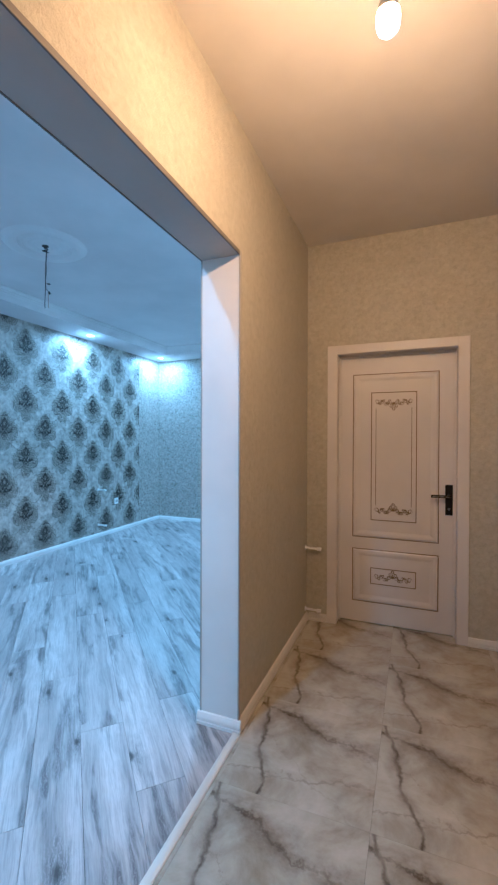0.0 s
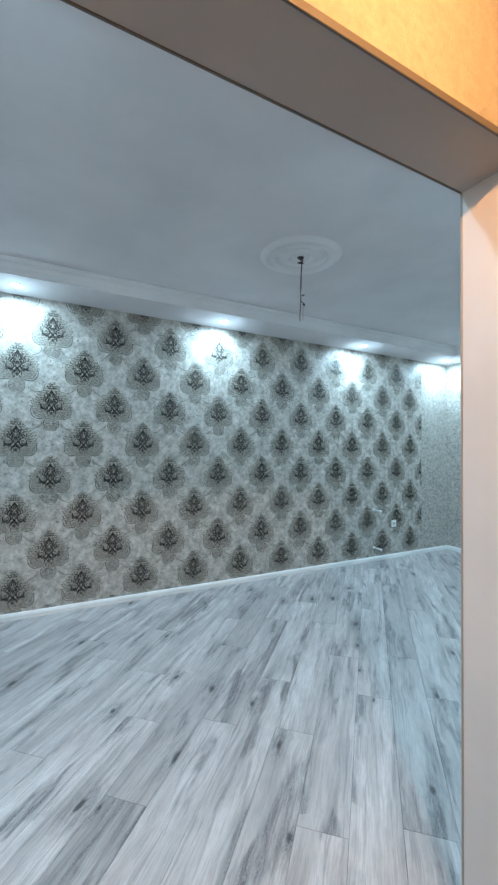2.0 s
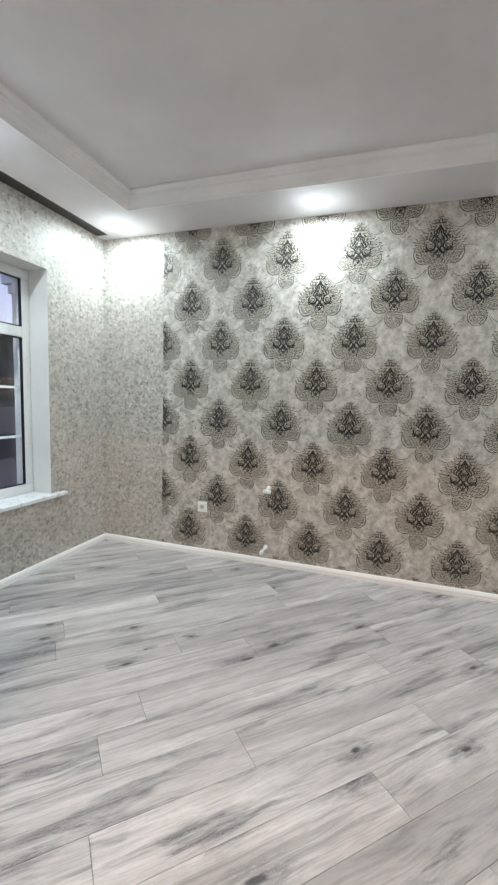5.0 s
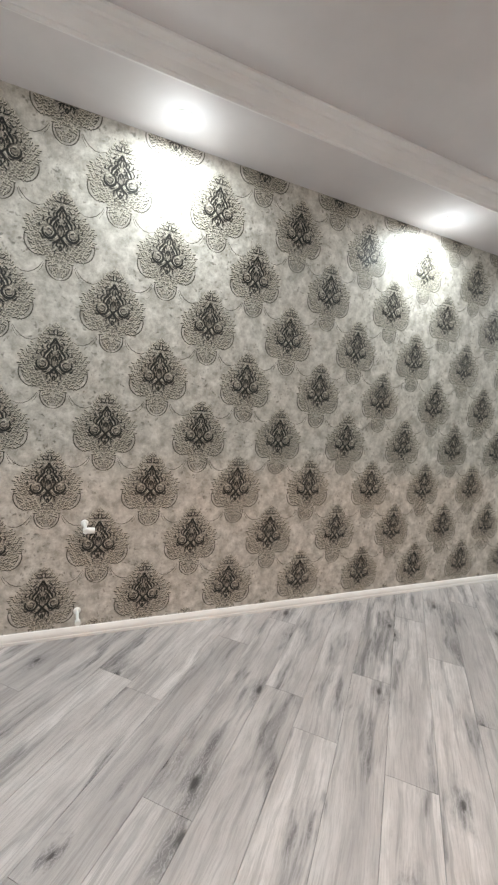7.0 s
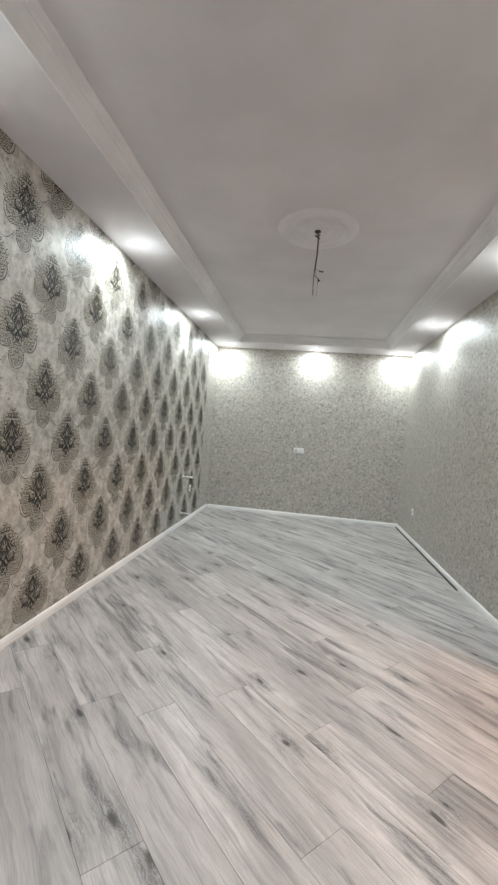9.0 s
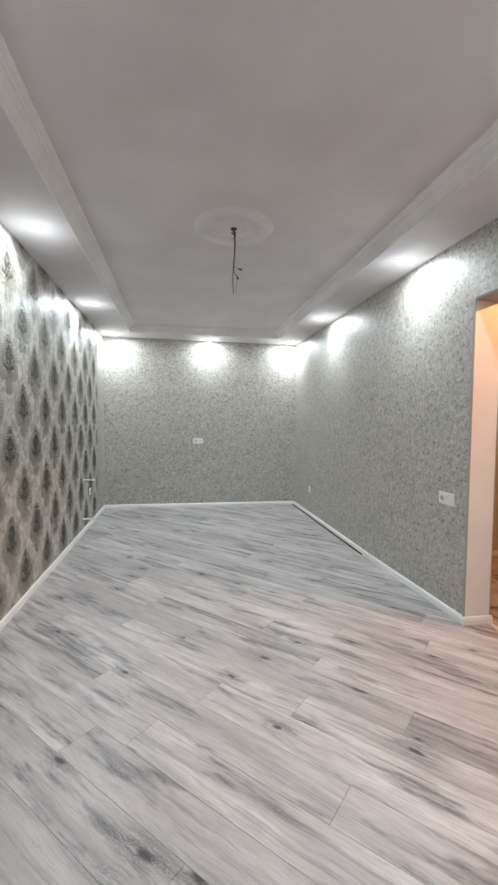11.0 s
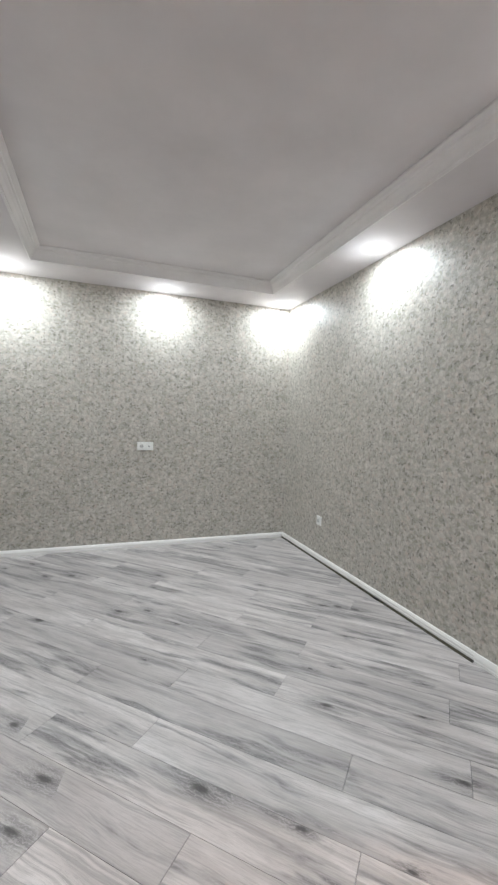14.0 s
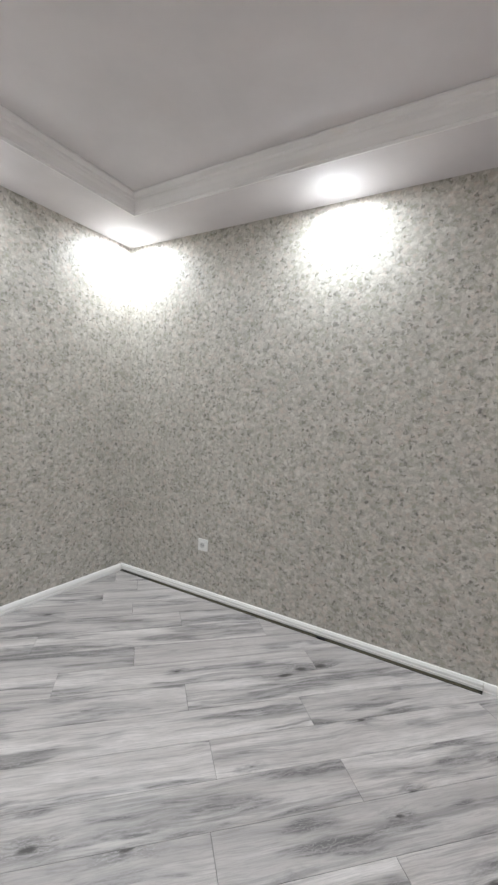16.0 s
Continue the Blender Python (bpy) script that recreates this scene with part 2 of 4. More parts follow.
def plank_wood():
    """Whitewashed grey oak laminate: pale boards, long soft grey streaks, dark knots in smoky halos and limed cathedral grain."""
    n = Nodes("grey_oak_laminate")
    rnd = n.node("ShaderNodeObjectInfo", out=5)
    other = n.math("FRACT", n.math("MULTIPLY", rnd, 7.31))
    third = n.math("FRACT", n.math("MULTIPLY", rnd, 23.7))
    off = n.node("ShaderNodeCombineXYZ", i0=n.math("MULTIPLY", rnd, 57.0), i1=n.math("MULTIPLY", other, 91.0), i2=n.math("MULTIPLY", rnd, 13.0))
    c = n.coords(offset=off)

    def stretched(vector, x, y):
        return n.node("ShaderNodeMapping", i0=vector, Scale=(x, y, 1.0))

    # the grain wavers across the board
    sway = n.node("ShaderNodeVectorMath", props={"operation": "SCALE"}, i0=n.node("ShaderNodeVectorMath", props={"operation": "SUBTRACT"}, i0=n.node("ShaderNodeTexNoise", out=1, Vector=stretched(c, 1.0, 2.5), Scale=2.6, Detail=2.0), i1=(0.5, 0.5, 0.5)), Scale=0.05)
    c = n.node("ShaderNodeVectorMath", props={"operation": "ADD"}, i0=c, i1=sway)
    broad = n.noise(stretched(c, 0.9, 8.0), 1.5, 3.0, 0.55)
    blob = n.math("ADD", n.noise(stretched(c, 1.4, 10.5), 1.15, 4.0, 0.58, 0.3), n.math("MULTIPLY", n.math("SUBTRACT", third, 0.5), 0.10))
    smoke = n.noise(stretched(c, 2.6, 26.0), 1.5, 7.0, 0.68, 0.3)
    wisp = n.noise(stretched(c, 0.9, 22.0), 1.7, 6.0, 0.66, 0.4)
    grain = n.noise(stretched(c, 1.4, 30.0), 6.0, 8.0, 0.75, 0.5)
    mottle = n.noise(stretched(c, 1.0, 1.6), 9.0, 6.0, 0.65)
    # knots: two cells in five carry one, each of its own size
    cells = stretched(c, 1.9, 4.6)
    knot = n.node("ShaderNodeTexVoronoi", props={"voronoi_dimensions": "2D"}, Vector=cells, Scale=1.0)
    chance = n.node("ShaderNodeSeparateColor", i0=n.node("ShaderNodeTexVoronoi", out=1, props={"voronoi_dimensions": "2D"}, Vector=cells, Scale=1.0))
    rare = n.ramp(chance, [(0.60, 0.0), (0.64, 1.0)])
    size = n.ramp(chance, [(0.62, 0.40), (1.0, 1.30)])
    fray = n.math("SUBTRACT", n.noise(stretched(c, 1.0, 2.2), 18.0, 6.0, 0.68), 0.5)
    knots = n.math("MULTIPLY", n.ramp(n.math("DIVIDE", n.math("ADD", knot, n.math("MULTIPLY", fray, 0.10)), size), [(0.022, 1.0), (0.085, 0.0)], True), rare)
    halo = n.math("MULTIPLY", n.ramp(n.math("DIVIDE", n.math("ADD", knot, n.math("MULTIPLY", fray, 0.42)), size), [(0.05, 1.0), (0.36, 0.0)], True), rare)
    rings = n.node("ShaderNodeTexWave", props={"wave_type": "BANDS", "bands_direction": "Y"}, Vector=c, Scale=24.0, Distortion=22.0, Detail=4.0, i4=0.5, i5=0.7)
    col = n.ramp(broad, [(0.34, (0.455, 0.415, 0.405)), (0.5, (0.59, 0.543, 0.53)), (0.62, (0.69, 0.642, 0.63))])
    col = n.mix(n.math("MULTIPLY", n.math("MULTIPLY", other, other), 0.55), col, (0.30, 0.275, 0.272))
    col = n.mix(n.math("MULTIPLY", n.ramp(mottle, [(0.42, 0.0), (0.70, 1.0)]), 0.30), col, (0.34, 0.312, 0.308))
    haze = n.ramp(blob, [(0.47, 0.0), (0.62, 1.0)], True)
    col = n.mix(n.math("MULTIPLY", haze, 0.42), col, (0.25, 0.234, 0.236))
    streak = n.math("MULTIPLY", n.ramp(n.math("ADD", blob, n.math("MULTIPLY", fray, 0.10)), [(0.54, 0.0), (0.645, 1.0)], True), n.ramp(smoke, [(0.42, 0.16), (0.56, 1.0)]))
    dark = n.math("MAXIMUM", streak, n.math("MULTIPLY", halo, n.ramp(smoke, [(0.42, 0.25), (0.54, 0.95)])))
    col = n.mix(n.math("MULTIPLY", dark, 0.82), col, (0.098, 0.090, 0.093))
    # limed pores: pale flecks that follow the cathedral figure in the smoky parts
    figure = n.math("MULTIPLY", n.ramp(rings, [(0.70, 0.0), (0.92, 1.0)]), n.math("MAXIMUM", n.ramp(halo, [(0.12, 0.0), (0.5, 1.0)]), n.ramp(blob, [(0.56, 0.0), (0.64, 0.8)])))
    col = n.mix(n.math("MULTIPLY", figure, 0.34), col, (0.56, 0.53, 0.525))
    col = n.mix(n.math("MULTIPLY", n.ramp(wisp, [(0.53, 0.0), (0.62, 1.0)]), 0.44), col, (0.20, 0.186, 0.183))
    col = n.mix(n.math("MULTIPLY", n.ramp(grain, [(0.47, 0.0), (0.58, 1.0)]), 0.34), col, (0.24, 0.222, 0.216))
    col = n.mix(n.math("MULTIPLY", knots, 0.88), col, (0.042, 0.035, 0.033))
    return n.done(col, n.ramp(grain, [(0.3, 0.32), (0.7, 0.46)]), bump=n.math("ADD", grain, n.math("MULTIPLY", knots, -0.4)), depth=0.0012, strength=0.3)


def marble_tile():
    """Polished cream porcelain; every tile carries the same print of brown veins."""
    n = Nodes("veined_porcelain")
    c = n.coords()
    sep = n.tree.nodes.new("ShaderNodeSeparateXYZ")
    n.tree.links.new(c, sep.inputs[0])
    x, y = sep.outputs[0], sep.outputs[1]
    wob = n.math("SUBTRACT", n.noise(c, 4.5, 2.0, 0.4), 0.5)
    wob2 = n.math("SUBTRACT", n.noise(n.coords(offset=(3.1, 1.7, 0)), 6.0, 7.0, 0.68), 0.5)
    crack = n.math("SUBTRACT", n.noise(n.coords(offset=(1.3, 4.9, 0)), 26.0, 5.0, 0.7), 0.5)
    swell = n.ramp(n.noise(n.coords(offset=(7.7, 0.4, 0)), 9.0, 4.0, 0.6), [(0.35, 0.25), (0.65, 1.0)])
    jag = n.math("MULTIPLY", crack, 0.030)
    # one vein runs down the tile's side and hooks at its foot, one leaves its upper corner across the tile, one is faint
    d1 = n.math("ABSOLUTE", n.math("ADD", n.math("ADD", n.math("SUBTRACT", x, n.math("MULTIPLY", n.math("SUBTRACT", 0.0, y), 0.26)), n.math("SUBTRACT", n.math("MULTIPLY", wob, 0.16), 0.17)), jag))
    d2 = n.math("ABSOLUTE", n.math("ADD", n.math("ADD", n.math("ADD", n.math("SUBTRACT", y, 0.55), n.math("MULTIPLY", x, 0.33)), n.math("MULTIPLY", wob2, 0.22)), jag))
    d3 = n.math("ABSOLUTE", n.math("ADD", n.math("ADD", n.math("SUBTRACT", y, 0.085), n.math("MULTIPLY", x, -0.16)), n.math("MULTIPLY", wob2, 0.24)))
    d4 = n.math("ABSOLUTE", n.math("ADD", n.math("ADD", n.math("SUBTRACT", y, 0.40), n.math("MULTIPLY", x, 0.75)), n.math("MULTIPLY", wob2, 0.30)))
    thin1, wide1 = n.math("MULTIPLY", n.ramp(d1, [(0.0015, 1.0), (0.011, 0.0)]), swell), n.ramp(d1, [(0.0, 1.0), (0.045, 0.0)])
    thin2, wide2 = n.ramp(d2, [(0.0015, 1.0), (0.0105, 0.0)]), n.ramp(d2, [(0.0, 1.0), (0.09, 0.0)])
    thin3 = n.ramp(d3, [(0.0, 1.0), (0.010, 0.0)])
    thin4 = n.math("MULTIPLY", n.ramp(d4, [(0.0, 1.0), (0.005, 0.0)]), swell)
    shade = n.noise(n.coords(offset=(0.6, 2.2, 0)), 7.0, 5.0, 0.65)
    cloud = n.ramp(n.noise(c, 4.2, 6.0, 0.62, 0.4), [(0.32, (0.30, 0.262, 0.195)), (0.5, (0.46, 0.425, 0.345)), (0.7, (0.58, 0.55, 0.475))])
    col = n.mix(n.math("MULTIPLY", n.math("MULTIPLY", n.math("MAXIMUM", n.math("MULTIPLY", wide1, 0.7), wide2), n.ramp(shade, [(0.38, 0.15), (0.60, 1.0)])), 0.86), cloud, (0.145, 0.112, 0.080))
    col = n.mix(n.math("MULTIPLY", n.math("MAXIMUM", thin1, n.math("MULTIPLY", n.math("MULTIPLY", thin2, swell), n.ramp(x, [(0.0, 1.0), (0.5, 0.35)]))), 0.90), col, (0.060, 0.040, 0.028))
    col = n.mix(n.math("MULTIPLY", n.math("MAXIMUM", n.math("MULTIPLY", thin3, swell), n.math("MULTIPLY", thin4, 0.7)), 0.55), col, (0.14, 0.105, 0.078))
    return n.done(col, n.ramp(n.noise(c, 14.0), [(0.3, 0.10), (0.7, 0.2)]))


PAPER = marbled_paper("grey_pebbled_wallpaper", (0.69, 0.652, 0.605), (0.480, 0.444, 0.402), (0.315, 0.290, 0.258), (0.100, 0.089, 0.077))
HALL_PAPER = marbled_paper("beige_embossed_wallpaper", (0.56, 0.53, 0.43), (0.49, 0.46, 0.365), (0.41, 0.38, 0.295), (0.33, 0.30, 0.235), 0.010, 0.26)
DAMASK = damask_paper()
INK = plain("dark_print", (0.014, 0.012, 0.010), 0.42)
INK_SOFT = plain("grey_brown_print", (0.052, 0.042, 0.031), 0.40)
INK_PALE = plain("cream_print", (0.64, 0.585, 0.50), 0.36)
PLANK = plank_wood()
TILE = marble_tile()
CEILING = painted("matt_ceiling_paint", (0.765, 0.716, 0.733), 0.75)
HALL_WHITE = painted("warm_hall_ceiling_paint", (0.68, 0.63, 0.56), 0.8)
GYPSUM = painted("white_moulding_paint", (0.88, 0.845, 0.85), 0.55)
WHITE = painted("white_enamel", (0.80, 0.78, 0.76), 0.38)
SKIRT = painted("white_plastic_skirting", (0.88, 0.855, 0.835), 0.4)
PVC = painted("white_window_plastic", (0.80, 0.80, 0.80), 0.3)
DOOR = painted("off_white_door_film", (0.72, 0.68, 0.65), 0.4)
GOLD = plain("brown_gilding", (0.205, 0.142, 0.085), 0.45, 0.3)
BRASS = painted("grey_edge_profile", (0.40, 0.385, 0.36), 0.45)
SHADED_EDGE = painted("shaded_edge_profile", (0.15, 0.138, 0.125), 0.45)
HEAD_SHADED = painted("shaded_head_lining", (0.44, 0.42, 0.405), 0.5)
BLACK = plain("black_metal", (0.012, 0.012, 0.013), 0.35, 0.5)
CHROME = plain("steel", (0.62, 0.60, 0.58), 0.25, 1.0)
CABLE = plain("dark_cable", (0.02, 0.02, 0.022), 0.5)
COPPER = plain("bare_copper", (0.35, 0.16, 0.08), 0.4, 0.8)
PLASTIC = plain("white_plastic", (0.88, 0.88, 0.86), 0.3)
CUP = plain("grey_socket_plastic", (0.58, 0.58, 0.57), 0.35)
SHADOW_GAP = plain("dark_gap_fill", (0.07, 0.062, 0.05), 0.9)
OLIVE = plain("olive_cable_duct", (0.12, 0.105, 0.06), 0.6)
SUBFLOOR = plain("dark_underlay", (0.05, 0.047, 0.045), 0.9)
LED = glowing("led_diffuser", (0.93, 1.0, 1.0), 14.0)
HOT = glowing("lit_bulb_glass", (1.0, 0.80, 0.50), 40.0)
sill = Nodes("marbled_sill_plastic")
sc = sill.coords()
vein = sill.math("ABSOLUTE", sill.math("SUBTRACT", sill.noise(sc, 5.0, 5.0, 0.6, 1.2), 0.5))
STONE = sill.done(sill.mix(sill.ramp(vein, [(0.004, 0.55), (0.035, 0.0)]), (0.80, 0.80, 0.81), (0.42, 0.42, 0.44)), 0.28)
RENDER = painted("pale_outdoor_plaster", (0.80, 0.80, 0.84), 0.8)
DARK_WALL = painted("dark_cladding", (0.028, 0.032, 0.042), 0.7)
ASPHALT = painted("yard_concrete", (0.16, 0.16, 0.16), 0.85)

glass = Nodes("window_glass")
glass.put(glass.bsdf.inputs["Transmission Weight"], 1.0)
GLASS = glass.done((0.96, 0.98, 0.98), 0.0)

# ---- room: walls ----
bm = boxes((WEST - 0.25, WEST, SOUTH - 0.35, NORTH + 0.25, 0 - 0.05, TOP))
wall_west = tagged(part("wall_west", bm, PAPER), "long wall with grey pebbled and damask wallpaper", "wall", kind="structure")
bm = boxes((WEST, EAST + 0.24, NORTH, NORTH + 0.25, -0.05, TOP))
tagged(part("wall_north", bm, PAPER), "end wall with grey pebbled wallpaper", "wall", kind="structure")


def two_faced(bm, hall_x):
    """Material 1 on faces that look into the hall, 2 inside the opening."""
    bm.normal_update()
    for f in bm.faces:
        if f.normal.x > 0.9:
            f.material_index = 1
        elif abs(f.normal.y) > 0.9 or f.normal.z < -0.9:
            f.material_index = 2
    return bm


BEND = 0.032                                                 # the wall's room face comes forward towards the opening
bm = boxes((EAST, HALL_W, SOUTH - 0.35, OPEN_S, -0.05, TOP), (EAST, HALL_W, OPEN_N, 3.6, -0.05, TOP), (EAST, HALL_W, 3.6, NORTH, -0.05, TOP), (EAST, HALL_W, OPEN_S, OPEN_N, OPEN_H, TOP))
for v in bm.verts:
    if v.co.x < EAST + 0.01 and v.co.y < OPEN_N + 0.01:
        v.co.x += BEND
wall_east = tagged(part("wall_east", two_faced(bm, HALL_W), [PAPER, HALL_PAPER, WHITE]), "wallpapered wall with a wide white-lined opening", "wall", kind="structure")
bm = boxes((WEST, WIN_W, WIN_Y - 0.12, SOUTH, -0.05, TOP), (WIN_E, EAST, WIN_Y - 0.12, SOUTH, -0.05, TOP), (WIN_W, WIN_E, WIN_Y - 0.12, SOUTH, -0.05, WIN_B - 0.03), (WIN_W, WIN_E, WIN_Y - 0.12, SOUTH, WIN_T, TOP))
bm.normal_update()
for f in bm.faces:
    if abs(f.normal.x) > 0.9 or f.normal.z < -0.9:
        f.material_index = 1
tagged(part("wall_south", bm, [PAPER, WHITE]), "window wall with grey pebbled wallpaper", "wall", kind="structure")

# white lining and edge profiles of the opening
EDGE = EAST + BEND
lining = tagged(part("trim", boxes((EDGE - 0.003, HALL_W + 0.003, OPEN_N - 0.006, OPEN_N, 0.0, OPEN_H), (EDGE - 0.003, HALL_W + 0.003, OPEN_S, OPEN_S + 0.006, 0.0, OPEN_H)), WHITE), "white painted lining of the wide opening", "trim", kind="structure")
# the underside's shade is put into its colour, greyer than the jambs
part("head_lining", boxes((EDGE - 0.003, HALL_W + 0.003, OPEN_S + 0.006, OPEN_N - 0.006, OPEN_H - 0.006, OPEN_H)), HEAD_SHADED, lining, "head lining with its shade painted in as grey")
for x in (EDGE - 0.006, HALL_W - 0.001):
    w = 0.012
    for y0, y1 in ((OPEN_N - 0.009, OPEN_N + w), (OPEN_S - w, OPEN_S + 0.009)):
        part("edge_profile", boxes((x, x + 0.007, y0, y1, 0.0, OPEN_H + w), bevel=0.002), BRASS, lining, "thin grey corner profile")
    # same profile along the head, darkened in colour for the shade there
    part("edge_profile", boxes((x, x + 0.007, OPEN_S + 0.009, OPEN_N - 0.009, OPEN_H - 0.009, OPEN_H + w), bevel=0.002), SHADED_EDGE, lining, "thin corner profile with its shade painted in")

BROWN = marbled_paper("brown_embossed_sheet", (0.105, 0.072, 0.042), (0.088, 0.058, 0.034), (0.07, 0.045, 0.027), (0.05, 0.032, 0.02), 0.005, 0.12)
OCHRE = marbled_paper("ochre_embossed_sheet", (0.26, 0.20, 0.13), (0.22, 0.165, 0.105), (0.18, 0.135, 0.085), (0.13, 0.095, 0.06), 0.005, 0.12)
# thin strips south of the opening, darker than the hall wallpaper
part("wall_strip", boxes((HALL_W, HALL_W + 0.0015, SOUTH, OPEN_S - 0.066, 0.058, HALL_CEIL)), BROWN, wall_east, "brown embossed strip on the hall wall")
part("wall_strip", boxes((HALL_W, HALL_W + 0.0015, OPEN_S - 0.062, OPEN_S - 0.013, 0.058, HALL_CEIL)), OCHRE, wall_east, "ochre embossed strip on the hall wall")
part("paper_seam", boxes((HALL_W, HALL_W + 0.0012, OPEN_S - 0.066, OPEN_S - 0.062, 0.06, HALL_CEIL)), SHADOW_GAP, wall_east, "dark open wallpaper seam")

# ---- room: ceiling ----
bm = boxes((WEST - 0.02, EAST + 0.02, SOUTH - 0.02, NORTH + 0.02, CEIL, CEIL + 0.1))
tagged(part("ceiling", bm, CEILING), "matt white recessed plasterboard ceiling", "ceiling", kind="structure")
bm = boxes((WEST, SOF_W, SLOT, NORTH, SOFFIT, CEIL), (SOF_E, EAST + 0.05, SLOT, NORTH, SOFFIT, CEIL), (SOF_W, SOF_E, SOF_N, NORTH, SOFFIT, CEIL), (SOF_W, SOF_E, SLOT, SOF_S, SOFFIT, CEIL), (WEST, WEST + 0.085, SOUTH, SLOT, SOFFIT, CEIL))
bmesh.ops.remove_doubles(bm, verts=bm.verts, dist=0.0001)
border = tagged(part("ceiling_border", bm, CEILING), "white dropped ceiling border with recessed lights", "ceiling", kind="structure")
# added dark plate closes the slot and gives the recess its shade
part("curtain_slot", boxes((WEST + 0.087, EDGE, SOUTH, SLOT - 0.001, SOFFIT + 0.006, SOFFIT + 0.03)), plain("slot_shade_fill", (0.045, 0.036, 0.03), 0.7), border, "dark plate standing in for the curtain slot's shade")
bm = bmesh.new()
steps = [(-0.004, -0.003), (0.006, -0.003), (0.010, 0.010), (0.016, 0.012), (0.022, 0.026), (0.030, 0.044), (0.042, 0.058), (0.046, 0.066), (0.056, 0.070), (0.060, 0.082), (0.074, 0.088), (0.086, 0.094), (0.088, 0.1035), (-0.004, 0.1035)]
ring_profile(SOF_W, SOF_E, SOF_S, SOF_N, [(i, SOFFIT + z) for i, z in steps], bm)
tagged(part("cornice", bm, GYPSUM), "white stepped plaster cornice round the ceiling recess", "cornice", kind="structure")


# ---- room: floor bed, skirting ----
tagged(part("subfloor", boxes((WEST, HALL_W, SOUTH, NORTH, -0.08, -0.012)), SUBFLOOR), "dark underlay beneath the laminate", "floor", kind="structure")


def skirting(name, x0, y0, x1, y1, side, lift=0.0, h=0.058, mat=None):
    """A skirting board along a wall from one point to another; side turns it to the room."""
    d = Vector((x1 - x0, y1 - y0, 0))
    length = d.length
    d.normalize()
    nrm = Vector((-d.y, d.x, 0)) * side
    prof = [(0.0, lift), (0.017, lift), (0.018, lift + 0.014), (0.0135, lift + 0.0165), (0.0135, lift + 0.0195), (0.0168, lift + 0.022), (0.0160, lift + 0.034), (0.013, lift + h - 0.014), (0.008, lift + h - 0.003), (0.003, lift + h), (0.0, lift + h)]
    bm = bmesh.new()
    ends = [[bm.verts.new(Vector((x0, y0, 0)) + d * s + nrm * o + Vector((0, 0, z))) for o, z in prof] for s in (0.0, length)]
    for i in range(len(prof)):
        j = (i + 1) % len(prof)
        bm.faces.new((ends[0][i], ends[0][j], ends[1][j], ends[1][i]))
    bm.faces.new(ends[0])
    bm.faces.new(ends[1])
    return tagged(part(name, bm, mat or SKIRT), "low white plastic skirting board", "baseboard", kind="structure")


GAP_END = 3.60
skirting("baseboard", WEST, SOUTH, WEST, NORTH, -1)
skirting("baseboard", WEST + 0.018, NORTH, EAST - 0.018, NORTH, -1)
skirting("baseboard", EDGE, SOUTH, EDGE, OPEN_S, 1)
skirting("baseboard", EDGE, OPEN_N, EAST, GAP_END, 1)
skirting("baseboard", EAST, GAP_END + 0.002, EAST, NORTH, 1, lift=0.013, h=0.047)
skirting("baseboard", WEST + 0.018, SOUTH, EAST - 0.018, SOUTH, 1)
skirting("baseboard", EDGE - 0.018, OPEN_N - 0.006, HALL_W + 0.018, OPEN_N - 0.006, -1)
skirting("baseboard", EDGE - 0.018, OPEN_S + 0.006, HALL_W + 0.018, OPEN_S + 0.006, 1)
# open cable gap under the raised skirting, filled with solid dark strips
duct = tagged(part("cable_gap", boxes((EAST - 0.012, EAST - 0.0005, GAP_END + 0.003, NORTH - 0.02, 0.004, 0.0125), (EAST - 0.028, EAST - 0.0005, GAP_END + 0.003, NORTH - 0.02, 0.0, 0.004)), SHADOW_GAP), "dark open gap beneath the raised skirting board", "gap")
part("strip", tube([(EAST - 0.025 + 0.003 * math.sin(i * 1.3), GAP_END + 0.02 + 0.3 * i, 0.0075 + 0.0012 * math.sin(i * 2.1)) for i in range(9)], 0.0035), OLIVE, duct, "olive cable strip")
part("clip", boxes((EAST - 0.040, EAST - 0.013, 4.48, 4.54, 0.004, 0.0125), bevel=0.002), BLACK, duct, "black clip")

# ---- room: ceiling rose and hanging wires ----
ROSE = (-2.697, 2.562)
ROSE_PAINT = painted("white_rose_paint", (0.83, 0.79, 0.80), 0.6)
rose = empty("ceiling_rose", pose(*ROSE, CEIL), "round white plaster ceiling rose with concentric rings", "ceiling rose")
part("plate", lathe([(0.0, 0.0), (0.262, 0.0), (0.262, -0.010), (0.0, -0.010)], 72), ROSE_PAINT, rose, smooth=True)
part("outer_ring", lathe([(0.293, 0.0), (0.286, -0.006), (0.273, -0.019), (0.257, -0.027), (0.241, -0.024), (0.227, -0.014), (0.214, -0.0095)], 72), ROSE_PAINT, rose, smooth=True)
for r in (0.187, 0.172, 0.157):
    part("bead", lathe([(r + 0.007, -0.0095), (r + 0.003, -0.0155), (r - 0.001, -0.017), (r - 0.005, -0.0145), (r - 0.007, -0.0095)], 72), ROSE_PAINT, rose, smooth=True)
part("inner_ring", lathe([(0.121, -0.0095), (0.110, -0.0175), (0.095, -0.022), (0.080, -0.0165), (0.069, -0.0095)], 60), ROSE_PAINT, rose, smooth=True)
wires = empty("hanging_wires", pose(*ROSE, CEIL - 0.010), "bare dark lamp wires hanging from the ceiling rose", "cable")
